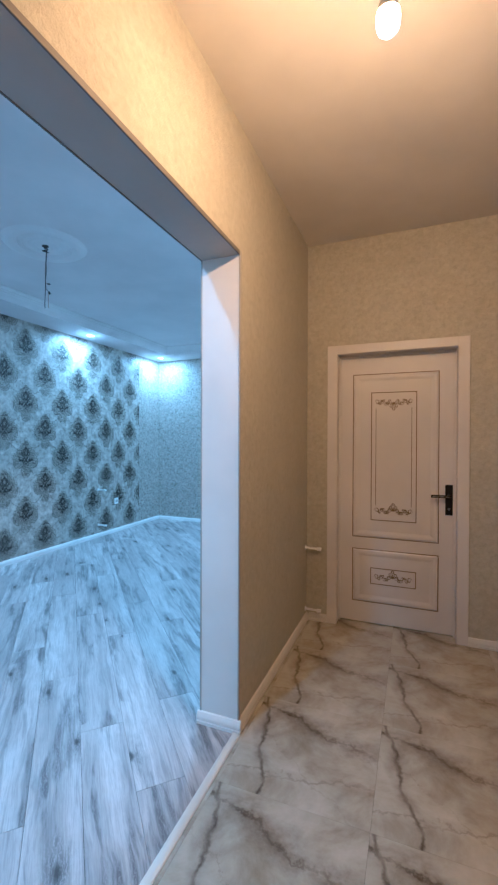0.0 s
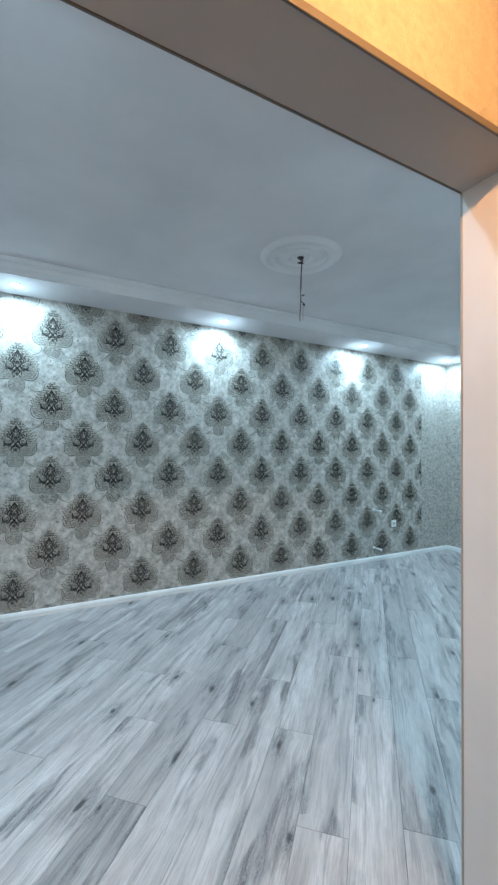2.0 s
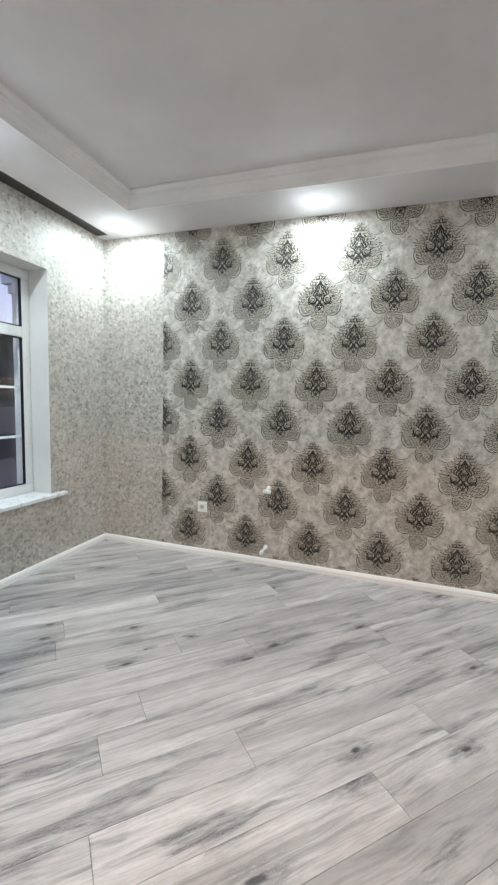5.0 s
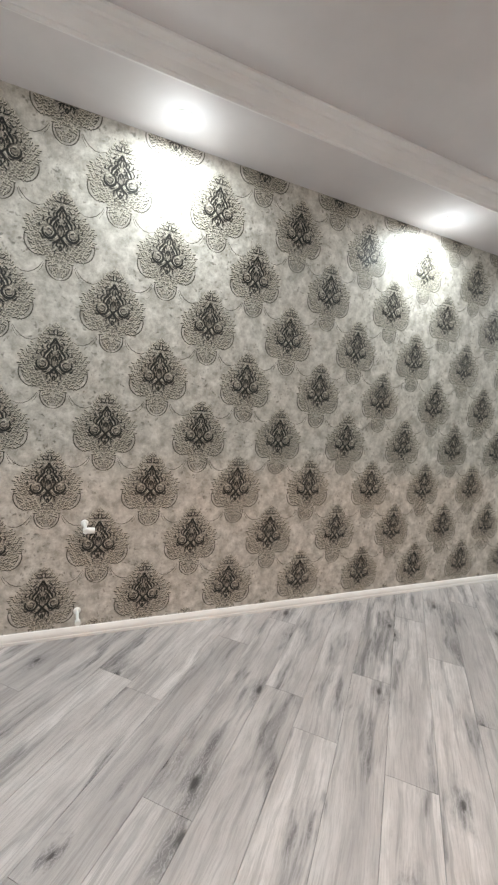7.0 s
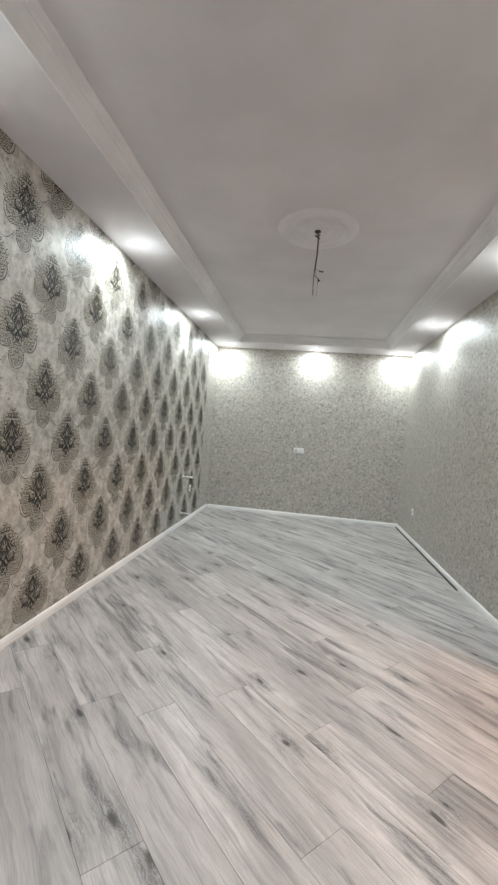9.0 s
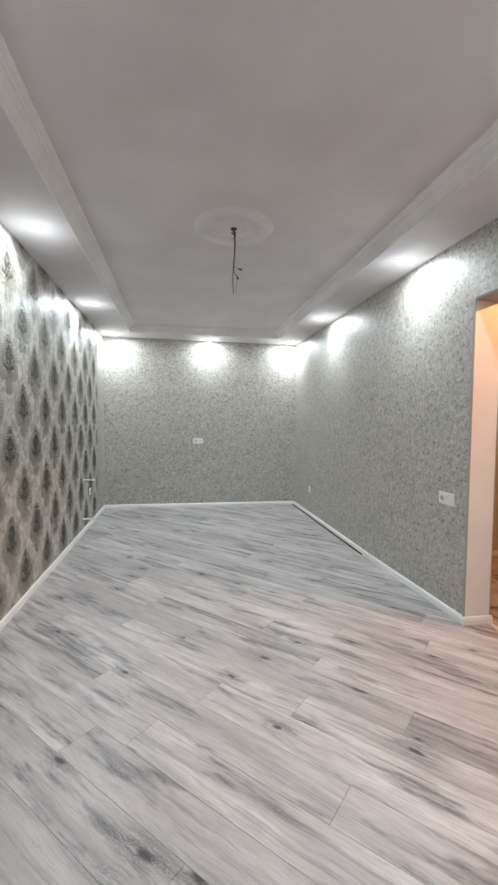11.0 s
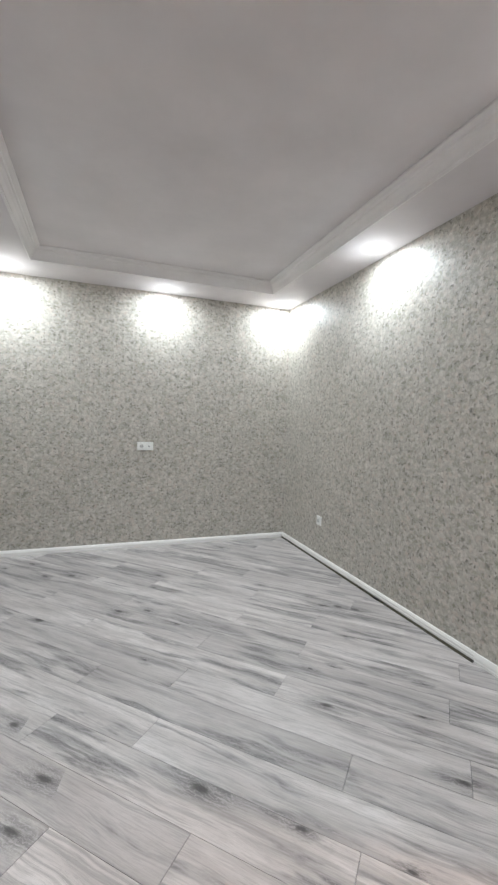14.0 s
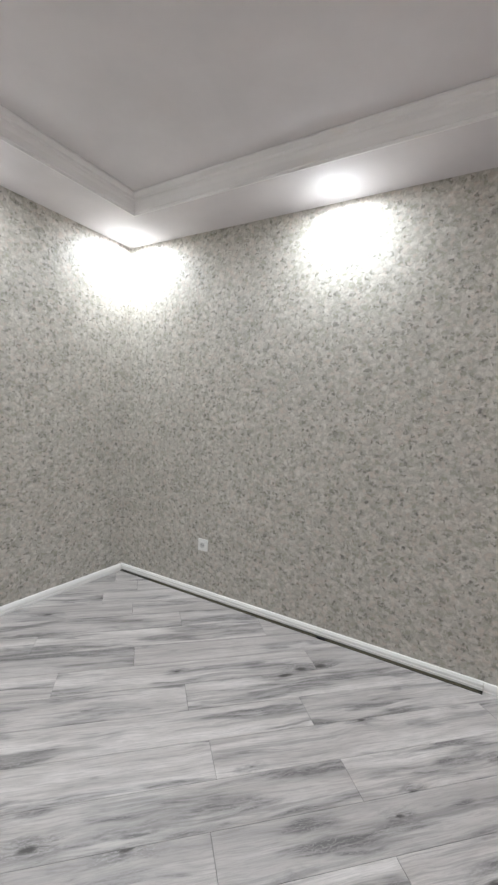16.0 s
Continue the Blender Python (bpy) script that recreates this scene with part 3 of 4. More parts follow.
part("hook", lathe([(0.0, 0.0), (0.024, 0.0), (0.024, -0.004), (0.010, -0.012), (0.006, -0.022), (0.0, -0.022)], 20), plain("dark_hole_plate", (0.05, 0.04, 0.035), 0.6), wires, "small dark ceiling hook", smooth=True)
part("knot", tube([(0.016 * math.cos(a), 0.012 * math.sin(a * 1.3), -0.022 - 0.012 * a / 3) for a in [0.5 * k for k in range(14)]], 0.005), CABLE, wires, "twisted cable knot", smooth=True)
part("wire", tube([(0.004 + 0.004 * math.sin(k * 0.35) - 0.001 * k / 4, 0.004 * math.cos(k * 0.5), -0.03 - 0.0228 * k) for k in range(20)], 0.0028), CABLE, wires, smooth=True)
part("wire", tube([(0.008 + 0.004 * math.sin(k * 0.33 + 0.3), 0.003 * math.sin(k), -0.03 - 0.0205 * k) for k in range(15)] + [(0.018, 0, -0.332), (0.032, 0.004, -0.343)], 0.0023), CABLE, wires, smooth=True)
part("wire_end", tube([(0.030, 0.004, -0.345), (0.040, 0.006, -0.36)], 0.007), CABLE, wires, "black insulated end", smooth=True)
part("wire_end", tube([(0.034, -0.01, -0.290), (0.062, -0.016, -0.298)], 0.005), CABLE, wires, "black insulated end", smooth=True)
part("copper_wire", tube([(0.004, 0.0, -0.27), (0.020, -0.006, -0.282), (0.036, -0.010, -0.290)], 0.0014), COPPER, wires, "thin copper strand", smooth=True)
part("copper_wire", tube([(0.028, 0.003, -0.355), (0.026, 0.004, -0.41), (0.028, 0.003, -0.465)], 0.0014), COPPER, wires, "thin copper strand", smooth=True)


# ---- room: downlights ----
def downlight(m):
    top = empty("downlight", m, "round recessed white LED downlight, switched on, in the ceiling border", "light", "downlights of the ceiling border")
    part("bezel", lathe([(0.040, 0.0), (0.052, 0.0), (0.0515, -0.0025), (0.047, -0.005), (0.042, -0.0045), (0.040, -0.001)], 32), PLASTIC, top, smooth=True)
    part("diffuser", lathe([(0.0, -0.014), (0.018, -0.0125), (0.031, -0.009), (0.0385, -0.004), (0.0405, 0.0005), (0.0, 0.0005)], 28), LED, top, "glowing white domed diffuser", smooth=True).visible_shadow = False
    return top


first = downlight(pose(*DOWNLIGHTS[0], SOFFIT))
for x, y in DOWNLIGHTS[1:]:
    copy_thing(first, pose(x, y, SOFFIT))
for x, y in DOWNLIGHTS:
    lamp = bpy.data.lights.new("downlight_beam", "AREA")
    lamp.shape, lamp.size, lamp.spread = "DISK", 0.076, radians(178)
    lamp.energy, lamp.color = SPOT_W, SPOT_COLOUR
    new("downlight_beam", lamp).matrix_basis = pose(x, y, SOFFIT - 0.018)
    # added unseen point lamp below each downlight, brightens the soffit round it
    lamp = bpy.data.lights.new("soffit_fill", "POINT")
    lamp.energy, lamp.color, lamp.shadow_soft_size = GLOW_W, SPOT_COLOUR, 0.03
    new("soffit_fill", lamp).matrix_basis = pose(x, y, SOFFIT - 0.15)


# ---- wall fittings ----
def socket_plate(m, gangs, label, blank=False):
    """A white plate on a wall; local x runs along the wall, y out of it, z up."""
    w = 0.052 + 0.045 * gangs if gangs > 1 else 0.088
    w = 0.168 if gangs == 2 else w
    top = empty("wall_socket", m, label, "socket")
    part("plate", boxes((-w / 2, w / 2, 0.0, 0.009, -0.046, 0.046), bevel=0.003), PLASTIC, top)
    for k in range(gangs):
        cx = (k - (gangs - 1) / 2) * 0.078
        part("insert", boxes((cx - 0.031, cx + 0.031, 0.009, 0.0115, -0.031, 0.031), bevel=0.001), PLASTIC, top)
        if gangs > 1 and k == 0:
            if blank:
                continue
            part("jack", boxes((cx - 0.006, cx + 0.006, 0.0115, 0.0125, -0.005, 0.005), bevel=0.001), BLACK, top, "small dark data jack")
            continue
        cup = part("cup", lathe([(0.0, 0.003), (0.017, 0.003), (0.0185, 0.0045), (0.0205, 0.0045), (0.0205, 0.0), (0.0, 0.0)], 24), CUP, top, "round grey socket cup", smooth=True)
        cup.matrix_basis = pose(cx, 0.0115, 0, -90)
        for s in (-0.009, 0.009):
            part("pin_hole", boxes((cx + s - 0.0028, cx + s + 0.0028, 0.0140, 0.0150, -0.0028, 0.0028)), BLACK, top, "dark pin hole")
    return top


socket_plate(pose(WEST + 0.003, -0.168, 0.431, 0, 0, -90), 1, "single white wall socket on the damask wallpaper")
socket_plate(pose(WEST + 0.003, 5.26, 0.465, 0, 0, -90), 1, "single white wall socket on the damask wallpaper")
socket_plate(pose(-2.781, NORTH, 1.096, 0, 0, 180), 2, "white double plate with socket and data jack on the end wall")
socket_plate(pose(EAST, 5.500, 0.405, 0, 0, 90), 1, "single white wall socket above the raised skirting")
socket_plate(pose(EDGE - 0.004, 2.275, 0.858, 0, 0, 91.2), 2, "white double wall plate with a socket beside the opening", True)


def pipe_stub(m, length, label, elbow=0.0):
    """A short capped white heating pipe that sticks straight out of a wall along local x."""
    top = empty("pipe_stub", m, label, "pipe", "heating pipe stubs")
    part("pipe", tube([(0, 0, 0), (length * 0.5, 0, -0.001), (length, 0, -0.003)], 0.0085, steps=12), PLASTIC, top, "thin white pipe", smooth=True)
    part("cap", tube([(length - 0.022, 0, -0.003), (length - 0.020, 0, -0.003), (length + 0.004, 0, -0.003), (length + 0.006, 0, -0.003)], 0.0145, steps=14), PLASTIC, top, "white cap", smooth=True)
    part("collar", lathe([(0.0, 0.008), (0.012, 0.008), (0.019, 0.003), (0.020, 0.0), (0.0, 0.0)], 18), PLASTIC, top, "white collar", smooth=True).matrix_basis = pose(0, 0, 0, 0, 90, 0)
    if elbow:
        part("elbow", tube([(length - 0.012, 0.0, -0.004), (length - 0.012, elbow * 0.5, -0.004), (length - 0.012, elbow, -0.004)], 0.016, steps=14), PLASTIC, top, "white elbow fitting", smooth=True)
    return top


for y, z in ((0.425, 0.652), (0.412, 0.150), (4.885, 0.672), (4.895, 0.175)):
    pipe_stub(pose(WEST + 0.003, y, z), 0.13, "capped white heating pipe stub out of the damask wall", 0.045 if z > 0.6 and y < 1 else 0.0)
for z in (0.565, 0.095):
    pipe_stub(pose(HALL_W, HALL_N - 0.04, z), 0.115, "capped heating pipe stub in the hall corner")

# ---- window ----
win = tagged(new("window_1"), "white plastic window with glazing bars, dusk outside", "window", kind="structure")
f = 0.075
part("window_frame", boxes((WIN_W, WIN_E, WIN_Y, WIN_Y + 0.06, WIN_T - f, WIN_T - 0.001), (WIN_W, WIN_E, WIN_Y, WIN_Y + 0.06, WIN_B, WIN_B + f), (WIN_W + 0.001, WIN_W + f, WIN_Y, WIN_Y + 0.06, WIN_B + f, WIN_T - f), (WIN_E - f, WIN_E - 0.001, WIN_Y, WIN_Y + 0.06, WIN_B + f, WIN_T - f), (WIN_W + f, WIN_E - f, WIN_Y, WIN_Y + 0.06, 1.785, 1.865), (-2.94, -2.86, WIN_Y, WIN_Y + 0.06, WIN_B + f, WIN_T - f), bevel=0.006), PVC, win)
for x0, x1 in ((WIN_W + f, -2.94), (-2.86, WIN_E - f)):
    for z0, z1 in ((WIN_B + f, 1.785), (1.865, WIN_T - f)):
        pane = part("pane", boxes((x0, x1, WIN_Y + 0.026, WIN_Y + 0.034, z0, z1)), GLASS, win)
        pane.visible_shadow = False
        part("gasket", boxes((x0, x0 + 0.008, WIN_Y + 0.036, WIN_Y + 0.058, z0, z1), (x1 - 0.008, x1, WIN_Y + 0.036, WIN_Y + 0.058, z0, z1), (x0 + 0.008, x1 - 0.008, WIN_Y + 0.036, WIN_Y + 0.058, z0, z0 + 0.008), (x0 + 0.008, x1 - 0.008, WIN_Y + 0.036, WIN_Y + 0.058, z1 - 0.008, z1)), BLACK, win, "black rubber gasket")
        xm = (x0 + x1) / 2
        part("glazing_bar", boxes((xm - 0.009, xm + 0.009, WIN_Y + 0.012, WIN_Y + 0.024, z0, z1)), PVC, win)
        if z1 < 1.82:
            for zb in (z0 + (z1 - z0) / 3, z0 + (z1 - z0) * 2 / 3):
                part("glazing_bar", boxes((x0, x1, WIN_Y + 0.010, WIN_Y + 0.025, zb - 0.009, zb + 0.009)), PVC, win)
part("window_sill", boxes((WIN_W - 0.13, WIN_E + 0.13, SOUTH + 0.0, SOUTH + 0.05, WIN_B - 0.028, WIN_B), (WIN_W, WIN_E, WIN_Y, SOUTH, WIN_B - 0.028, WIN_B), bevel=0.004), STONE, win, "white window sill board")

# ---- outside ----
tagged(part("ground", boxes((-600, 600, -1200, 600, -1.2, -0.6)), ASPHALT), "grey yard ground", "ground", kind="structure")
yard = empty("outbuilding", pose(-6.2, -9.5, -0.6), "dark outbuilding across the yard at dusk", "building")
part("wall", boxes((-9, 7, -4, 0, 0, 3.45)), DARK_WALL, yard)
part("roof", boxes((-9.3, 7.3, -4.3, 0.9, 3.45, 3.6)), DARK_WALL, yard, "flat dark roof with eaves")
PANE = plain("dark_pane", (0.02, 0.022, 0.03), 0.1)
SHUTTER = painted("grey_shutter", (0.10, 0.105, 0.12), 0.6)
for x in (-7.6, -5.0, -2.4, 0.2, 2.8):
    part("shutter", boxes((x, x + 1.7, 0.0, 0.06, 0.75, 1.55)), SHUTTER, yard, "grey roller shutter")
    part("window", boxes((x + 0.2, x + 1.4, 0.0, 0.05, 1.75, 2.4)), PANE, yard, "unlit window")
post = empty("porch_column", pose(-4.86, -2.75, -0.6), "pale plastered porch column outside the window", "column")
part("shaft", boxes((-0.14, 0.015, -0.14, 0.14, 0.0, 3.1), bevel=0.01), RENDER, post)
part("capital", boxes((-0.19, 0.05, -0.19, 0.19, 3.1, 3.2), (-0.24, 0.09, -0.24, 0.24, 3.2, 3.4), (-0.19, 0.05, -0.19, 0.19, 3.4, 4.4), bevel=0.01), RENDER, post)

# ---- hall ----
bm = boxes((HALL_E, HALL_E + 0.2, SOUTH - 0.35, HALL_N + 0.3, -0.05, TOP))
tagged(part("wall_hall_east", bm, HALL_PAPER), "hall wall with beige embossed wallpaper", "wall", kind="structure")
bm = boxes((HALL_W, HALL_E, SOUTH - 0.35, SOUTH, -0.05, TOP))
tagged(part("wall_hall_south", bm, HALL_PAPER), "hall end wall with beige embossed wallpaper", "wall", kind="structure")
D_W, D_E, D_T = -0.666, 0.150, 2.033
bm = boxes((HALL_W, D_W - 0.02, HALL_N, HALL_N + 0.2, -0.05, TOP), (D_E + 0.02, HALL_E, HALL_N, HALL_N + 0.2, -0.05, TOP), (D_W - 0.02, D_E + 0.02, HALL_N, HALL_N + 0.2, D_T + 0.02, TOP))
tagged(part("wall_hall_north", bm, HALL_PAPER), "hall end wall with a door and beige wallpaper", "wall", kind="structure")
tagged(part("ceiling_hall", boxes((HALL_W - 0.02, HALL_E + 0.02, SOUTH - 0.02, HALL_N + 0.02, HALL_CEIL, HALL_CEIL + 0.1)), HALL_WHITE), "plain matt hall ceiling", "ceiling", kind="structure")
tagged(part("backing_north", boxes((HALL_W, HALL_E + 0.2, HALL_N + 0.3, HALL_N + 0.35, -0.05, TOP)), SUBFLOOR), "dark closed space behind the door", "wall", kind="structure")
tagged(part("ground_hall", boxes((HALL_W - 0.012, HALL_E, SOUTH, HALL_N + 0.3, -0.08, -0.009)), painted("tile_grout", (0.33, 0.30, 0.25), 0.8)), "grout bed beneath the hall tiles", "floor", kind="structure")
CREAM = painted("cream_skirting", (0.76, 0.72, 0.65), 0.4)
skirting("baseboard", HALL_W, OPEN_N, HALL_W, HALL_N, -1, mat=CREAM)
skirting("baseboard", HALL_W, SOUTH, HALL_W, OPEN_S, -1, mat=CREAM)
skirting("baseboard", HALL_W + 0.018, HALL_N, D_W - 0.072, HALL_N, -1, mat=CREAM)
skirting("baseboard", D_E + 0.072, HALL_N, HALL_E, HALL_N, -1, mat=CREAM)
skirting("baseboard", HALL_E, SOUTH, HALL_E, HALL_N - 0.018, 1, mat=CREAM)
bm = bmesh.new()
prof = [(-0.019, 0.0), (-0.017, 0.003), (-0.006, 0.006), (0.006, 0.006), (0.017, 0.003), (0.019, 0.0)]
ends = [[bm.verts.new((HALL_W + 0.0 + o, y, z)) for o, z in prof] for y in (OPEN_S + 0.025, OPEN_N - 0.025)]
for i in range(len(prof)):
    j = (i + 1) % len(prof)
    bm.faces.new((ends[0][i], ends[0][j], ends[1][j], ends[1][i]))
tagged(part("threshold", bm, CREAM), "low cream threshold strip between laminate and tiles", "threshold", kind="structure")


# ---- hall door ----
def spiral(cx, cy, r, turns, start, way, n=16, shrink=0.25):
    """Points of a scroll that winds inward."""
    return [(cx + r * (1 - (1 - shrink) * k / n) * math.cos(start + way * 2 * math.pi * turns * k / n), cy + r * (1 - (1 - shrink) * k / n) * math.sin(start + way * 2 * math.pi * turns * k / n)) for k in range(n + 1)]


def ribbon(bm, pts, width, lift, thick, taper=True, flip=1):
    """A flat raised stroke in the x-z plane, proud along y by lift."""
    n = len(pts) - 1
    rows = []
    for k, (x, z) in enumerate(pts):
        a, b = pts[max(k - 1, 0)], pts[min(k + 1, n)]
        dx, dz = b[0] - a[0], b[1] - a[1]
        d = math.hypot(dx, dz) or 1.0
        w = width * (0.25 + 0.75 * math.sin(math.pi * min(max((k + 0.6) / (n + 1.2), 0), 1))) if taper else width
        rows.append([bm.verts.new((flip * (x + s * w / 2 * -dz / d), lift, z + s * w / 2 * dx / d)) for s in (-1, 1)])
    for r, s in zip(rows, rows[1:]):
        bm.faces.new((r[0], r[1], s[1], s[0]))


def frieze(bm, cx, cz, w, up):
    """A carved band: two rows of paired scrolls either side of a fanned crest with a drop."""
    for f in (-1, 1):
        for ox, r, st, wy, oz in ((0.20, 0.11, 3.1, 1, 0.10), (0.42, 0.10, 0.2, -1, -0.10), (0.62, 0.10, 3.3, 1, 0.10), (0.88, 0.13, 0.0, 1, 0.02), (0.30, 0.07, 1.2, -1, -0.14), (0.52, 0.07, 4.4, 1, 0.14), (0.73, 0.07, 1.6, -1, -0.13)):
            ribbon(bm, [(cx * f + ox * w / 2 + (x * w / 2), cz + (z + oz * 0.5) * w * 0.62) for x, z in spiral(0, 0, r, 1.15, st, wy)], 0.0065, -0.0016, 0, True, f)
        ribbon(bm, [(cx * f + w / 2 * (0.1 + 0.85 * k / 10), cz + 0.010 * math.sin(k * 1.25)) for k in range(11)], 0.0045, -0.0014, 0, True, f)
        ribbon(bm, [(cx * f + x, cz + up * z) for x, z in spiral(0.016, 0.030, 0.013, 0.9, -1.5, 1)], 0.006, -0.0016, 0, True, f)
        ribbon(bm, [(cx * f + x, cz + up * z) for x, z in ((0.002, 0.062), (0.009, 0.050), (0.004, 0.038))], 0.007, -0.0018, 0, True, f)
    for k in range(5):
        a = (k - 2) * 0.5
        ribbon(bm, [(cx + math.sin(a) * 0.030 * t, cz + up * math.cos(a) * 0.034 * t) for t in (0.0, 0.4, 0.8, 1.0)], 0.0065, -0.0018, 0, True)


door = tagged(new("door_1"), "closed off-white panelled door with carved gilt ornament", "door", kind="structure")
LEAF_Y = HALL_N + 0.098
part("casing", boxes((D_W - 0.072, D_W, HALL_N - 0.014, HALL_N - 0.001, 0.0, D_T + 0.064), (D_E, D_E + 0.072, HALL_N - 0.014, HALL_N - 0.001, 0.0, D_T + 0.064), (D_W, D_E, HALL_N - 0.014, HALL_N - 0.001, D_T, D_T + 0.064), bevel=0.003), DOOR, door, "flat off-white casing")
part("door_frame", boxes((D_W - 0.018, D_W + 0.001, HALL_N - 0.001, HALL_N + 0.13, 0.0, D_T), (D_E - 0.001, D_E + 0.018, HALL_N - 0.001, HALL_N + 0.13, 0.0, D_T), (D_W - 0.018, D_E + 0.018, HALL_N - 0.001, HALL_N + 0.13, D_T - 0.001, D_T + 0.018)), DOOR, door)
part("stop", boxes((D_W + 0.001, D_W + 0.014, LEAF_Y - 0.02, LEAF_Y - 0.002, 0.0, D_T - 0.016), (D_E - 0.014, D_E - 0.001, LEAF_Y - 0.02, LEAF_Y - 0.002, 0.0, D_T - 0.016), (D_W + 0.001, D_E - 0.001, LEAF_Y - 0.02, LEAF_Y - 0.002, D_T - 0.016, D_T - 0.002), bevel=0.002), DOOR, door)
leaf = part("leaf", boxes((D_W + 0.003, D_E - 0.003, LEAF_Y, LEAF_Y + 0.04, 0.006, D_T - 0.004), bevel=0.002), DOOR, door)
LW = D_E - D_W


def panel(z0, z1, i0, i1, zi0, zi1):
    """A raised field: gilt groove, sloping border and flat centre."""
    x0, x1 = D_W + 0.13 * LW, D_W + 0.862 * LW
    bm = bmesh.new()
    rings = []
    for (a, b, c, d, y) in ((x0, x1, z0, z1, 0.0), (x0 + 0.012, x1 - 0.012, z0 + 0.012, z1 - 0.012, -0.007), (x0 + 0.03, x1 - 0.03, z0 + 0.03, z1 - 0.03, -0.007), (x0 + 0.055, x1 - 0.055, z0 + 0.05, z1 - 0.05, -0.001), (i0 - 0.012, i1 + 0.012, zi0 - 0.012, zi1 + 0.012, -0.004), (i0, i1, zi0, zi1, -0.004)):
        rings.append([bm.verts.new((p, LEAF_Y + y, q)) for p, q in ((a, c), (b, c), (b, d), (a, d))])
    for r, s in zip(rings, rings[1:]):
        for k in range(4):
            bm.faces.new((r[k], r[(k + 1) % 4], s[(k + 1) % 4], s[k]))
    bm.faces.new(rings[-1])
    pan = part("panel", bm, DOOR, leaf)
    g = 0.0035
    for a, b, c, d, y in ((x0 - g, x1 + g, z0 - g, z1 + g, -0.0015), (i0 - g, i1 + g, zi0 - g, zi1 + g, -0.0055)):
        part("gilt_line", boxes((a, b, LEAF_Y + y, LEAF_Y + y + 0.003, c, c + 0.006), (a, b, LEAF_Y + y, LEAF_Y + y + 0.003, d - 0.006, d), (a, a + 0.006, LEAF_Y + y, LEAF_Y + y + 0.003, c + 0.006, d - 0.006), (b - 0.006, b, LEAF_Y + y, LEAF_Y + y + 0.003, c + 0.006, d - 0.006)), GOLD, leaf, "thin brown gilt groove")


IX0, IX1 = D_W + 0.295 * LW, D_W + 0.68 * LW
panel(0.655, 1.885, IX0, IX1, 0.79, 1.745)
panel(0.165, 0.562, IX0, IX1, 0.308, 0.425)
for z, up, name in ((1.672, -1, 1), (0.862, 1, 1), (0.360, 1, 1)):
    bm = bmesh.new()
    frieze(bm, 0.0, 0.0, (IX1 - IX0) * 0.84, up)
    orn = part("ornament", bm, GOLD, leaf, "carved brown scroll ornament")
    orn.location = ((IX0 + IX1) / 2, LEAF_Y - 0.0045, z)
for x in (IX0 + 0.030, IX1 - 0.034):
    part("gilt_line", boxes((x, x + 0.004, LEAF_Y - 0.0055, LEAF_Y - 0.0035, 0.90, 1.63)), GOLD, leaf, "thin brown gilt groove")
hx = D_W + 0.945 * LW
handle = part("door_handle", boxes((hx - 0.024, hx + 0.024, LEAF_Y - 0.009, LEAF_Y, 0.86, 1.075), bevel=0.003), BLACK, leaf, "square black handle plate")
part("spindle", boxes((hx - 0.011, hx + 0.011, LEAF_Y - 0.05, LEAF_Y - 0.009, 0.985, 1.007), bevel=0.002), BLACK, handle)
part("lever", boxes((hx - 0.118, hx + 0.011, LEAF_Y - 0.062, LEAF_Y - 0.048, 0.986, 1.006), bevel=0.003), BLACK, handle, "flat black lever")
part("inlay", boxes((hx - 0.110, hx + 0.003, LEAF_Y - 0.0635, LEAF_Y - 0.0615, 0.9935, 0.9985)), CHROME, handle, "bright steel inlay")
part("key_rose", lathe([(0.0, 0.002), (0.009, 0.002), (0.010, 0.0), (0.0, 0.0)], 16), CHROME, handle).matrix_basis = pose(hx, LEAF_Y - 0.009, 0.905, 90)

# ---- hall bulb ----
bulb = empty("bulb", pose(BULB[0], BULB[1], HALL_CEIL), "bare warm glowing bulb hanging from its wire", "light")
drop = HALL_CEIL - BULB[2]
part("wire", tube([(0, 0, 0), (0.002, 0.001, -drop * 0.3), (0, 0, -drop + 0.085)], 0.004), PLASTIC, bulb, smooth=True)
part("holder", lathe([(0.0, -drop + 0.115), (0.012, -drop + 0.115), (0.017, -drop + 0.105), (0.017, -drop + 0.078), (0.0, -drop + 0.078)], 24), PLASTIC, bulb, "white bulb holder", smooth=True)
part("body", lathe([(0.0, -drop + 0.079), (0.015, -drop + 0.078), (0.019, -drop + 0.062), (0.0285, -drop + 0.030), (0.031, -drop + 0.018), (0.0, -drop + 0.018)], 28), PLASTIC, bulb, "white opaque bulb base", smooth=True)
part("glass", lathe([(0.0, -drop + 0.017), (0.030, -drop + 0.017), (0.032, -drop + 0.006), (0.031, -drop - 0.006), (0.028, -drop - 0.022), (0.018, -drop - 0.034), (0.0, -drop - 0.039)], 28), HOT, bulb, "glowing warm glass", smooth=True).visible_shadow = False
glow = bpy.data.lights.new("bulb_light", "POINT")
glow.energy, glow.color, glow.shadow_soft_size = BULB_W, BULB_COLOUR, 0.03
new("bulb_light", glow).location = BULB

# ---- damask wallpaper and its printed ornaments ----
sheet = part("wallpaper", boxes((WEST, WEST + 0.002, ACC_S, ACC_N, 0.03, SOFFIT)), DAMASK, wall_west, "silver damask wallpaper with dark medallions")


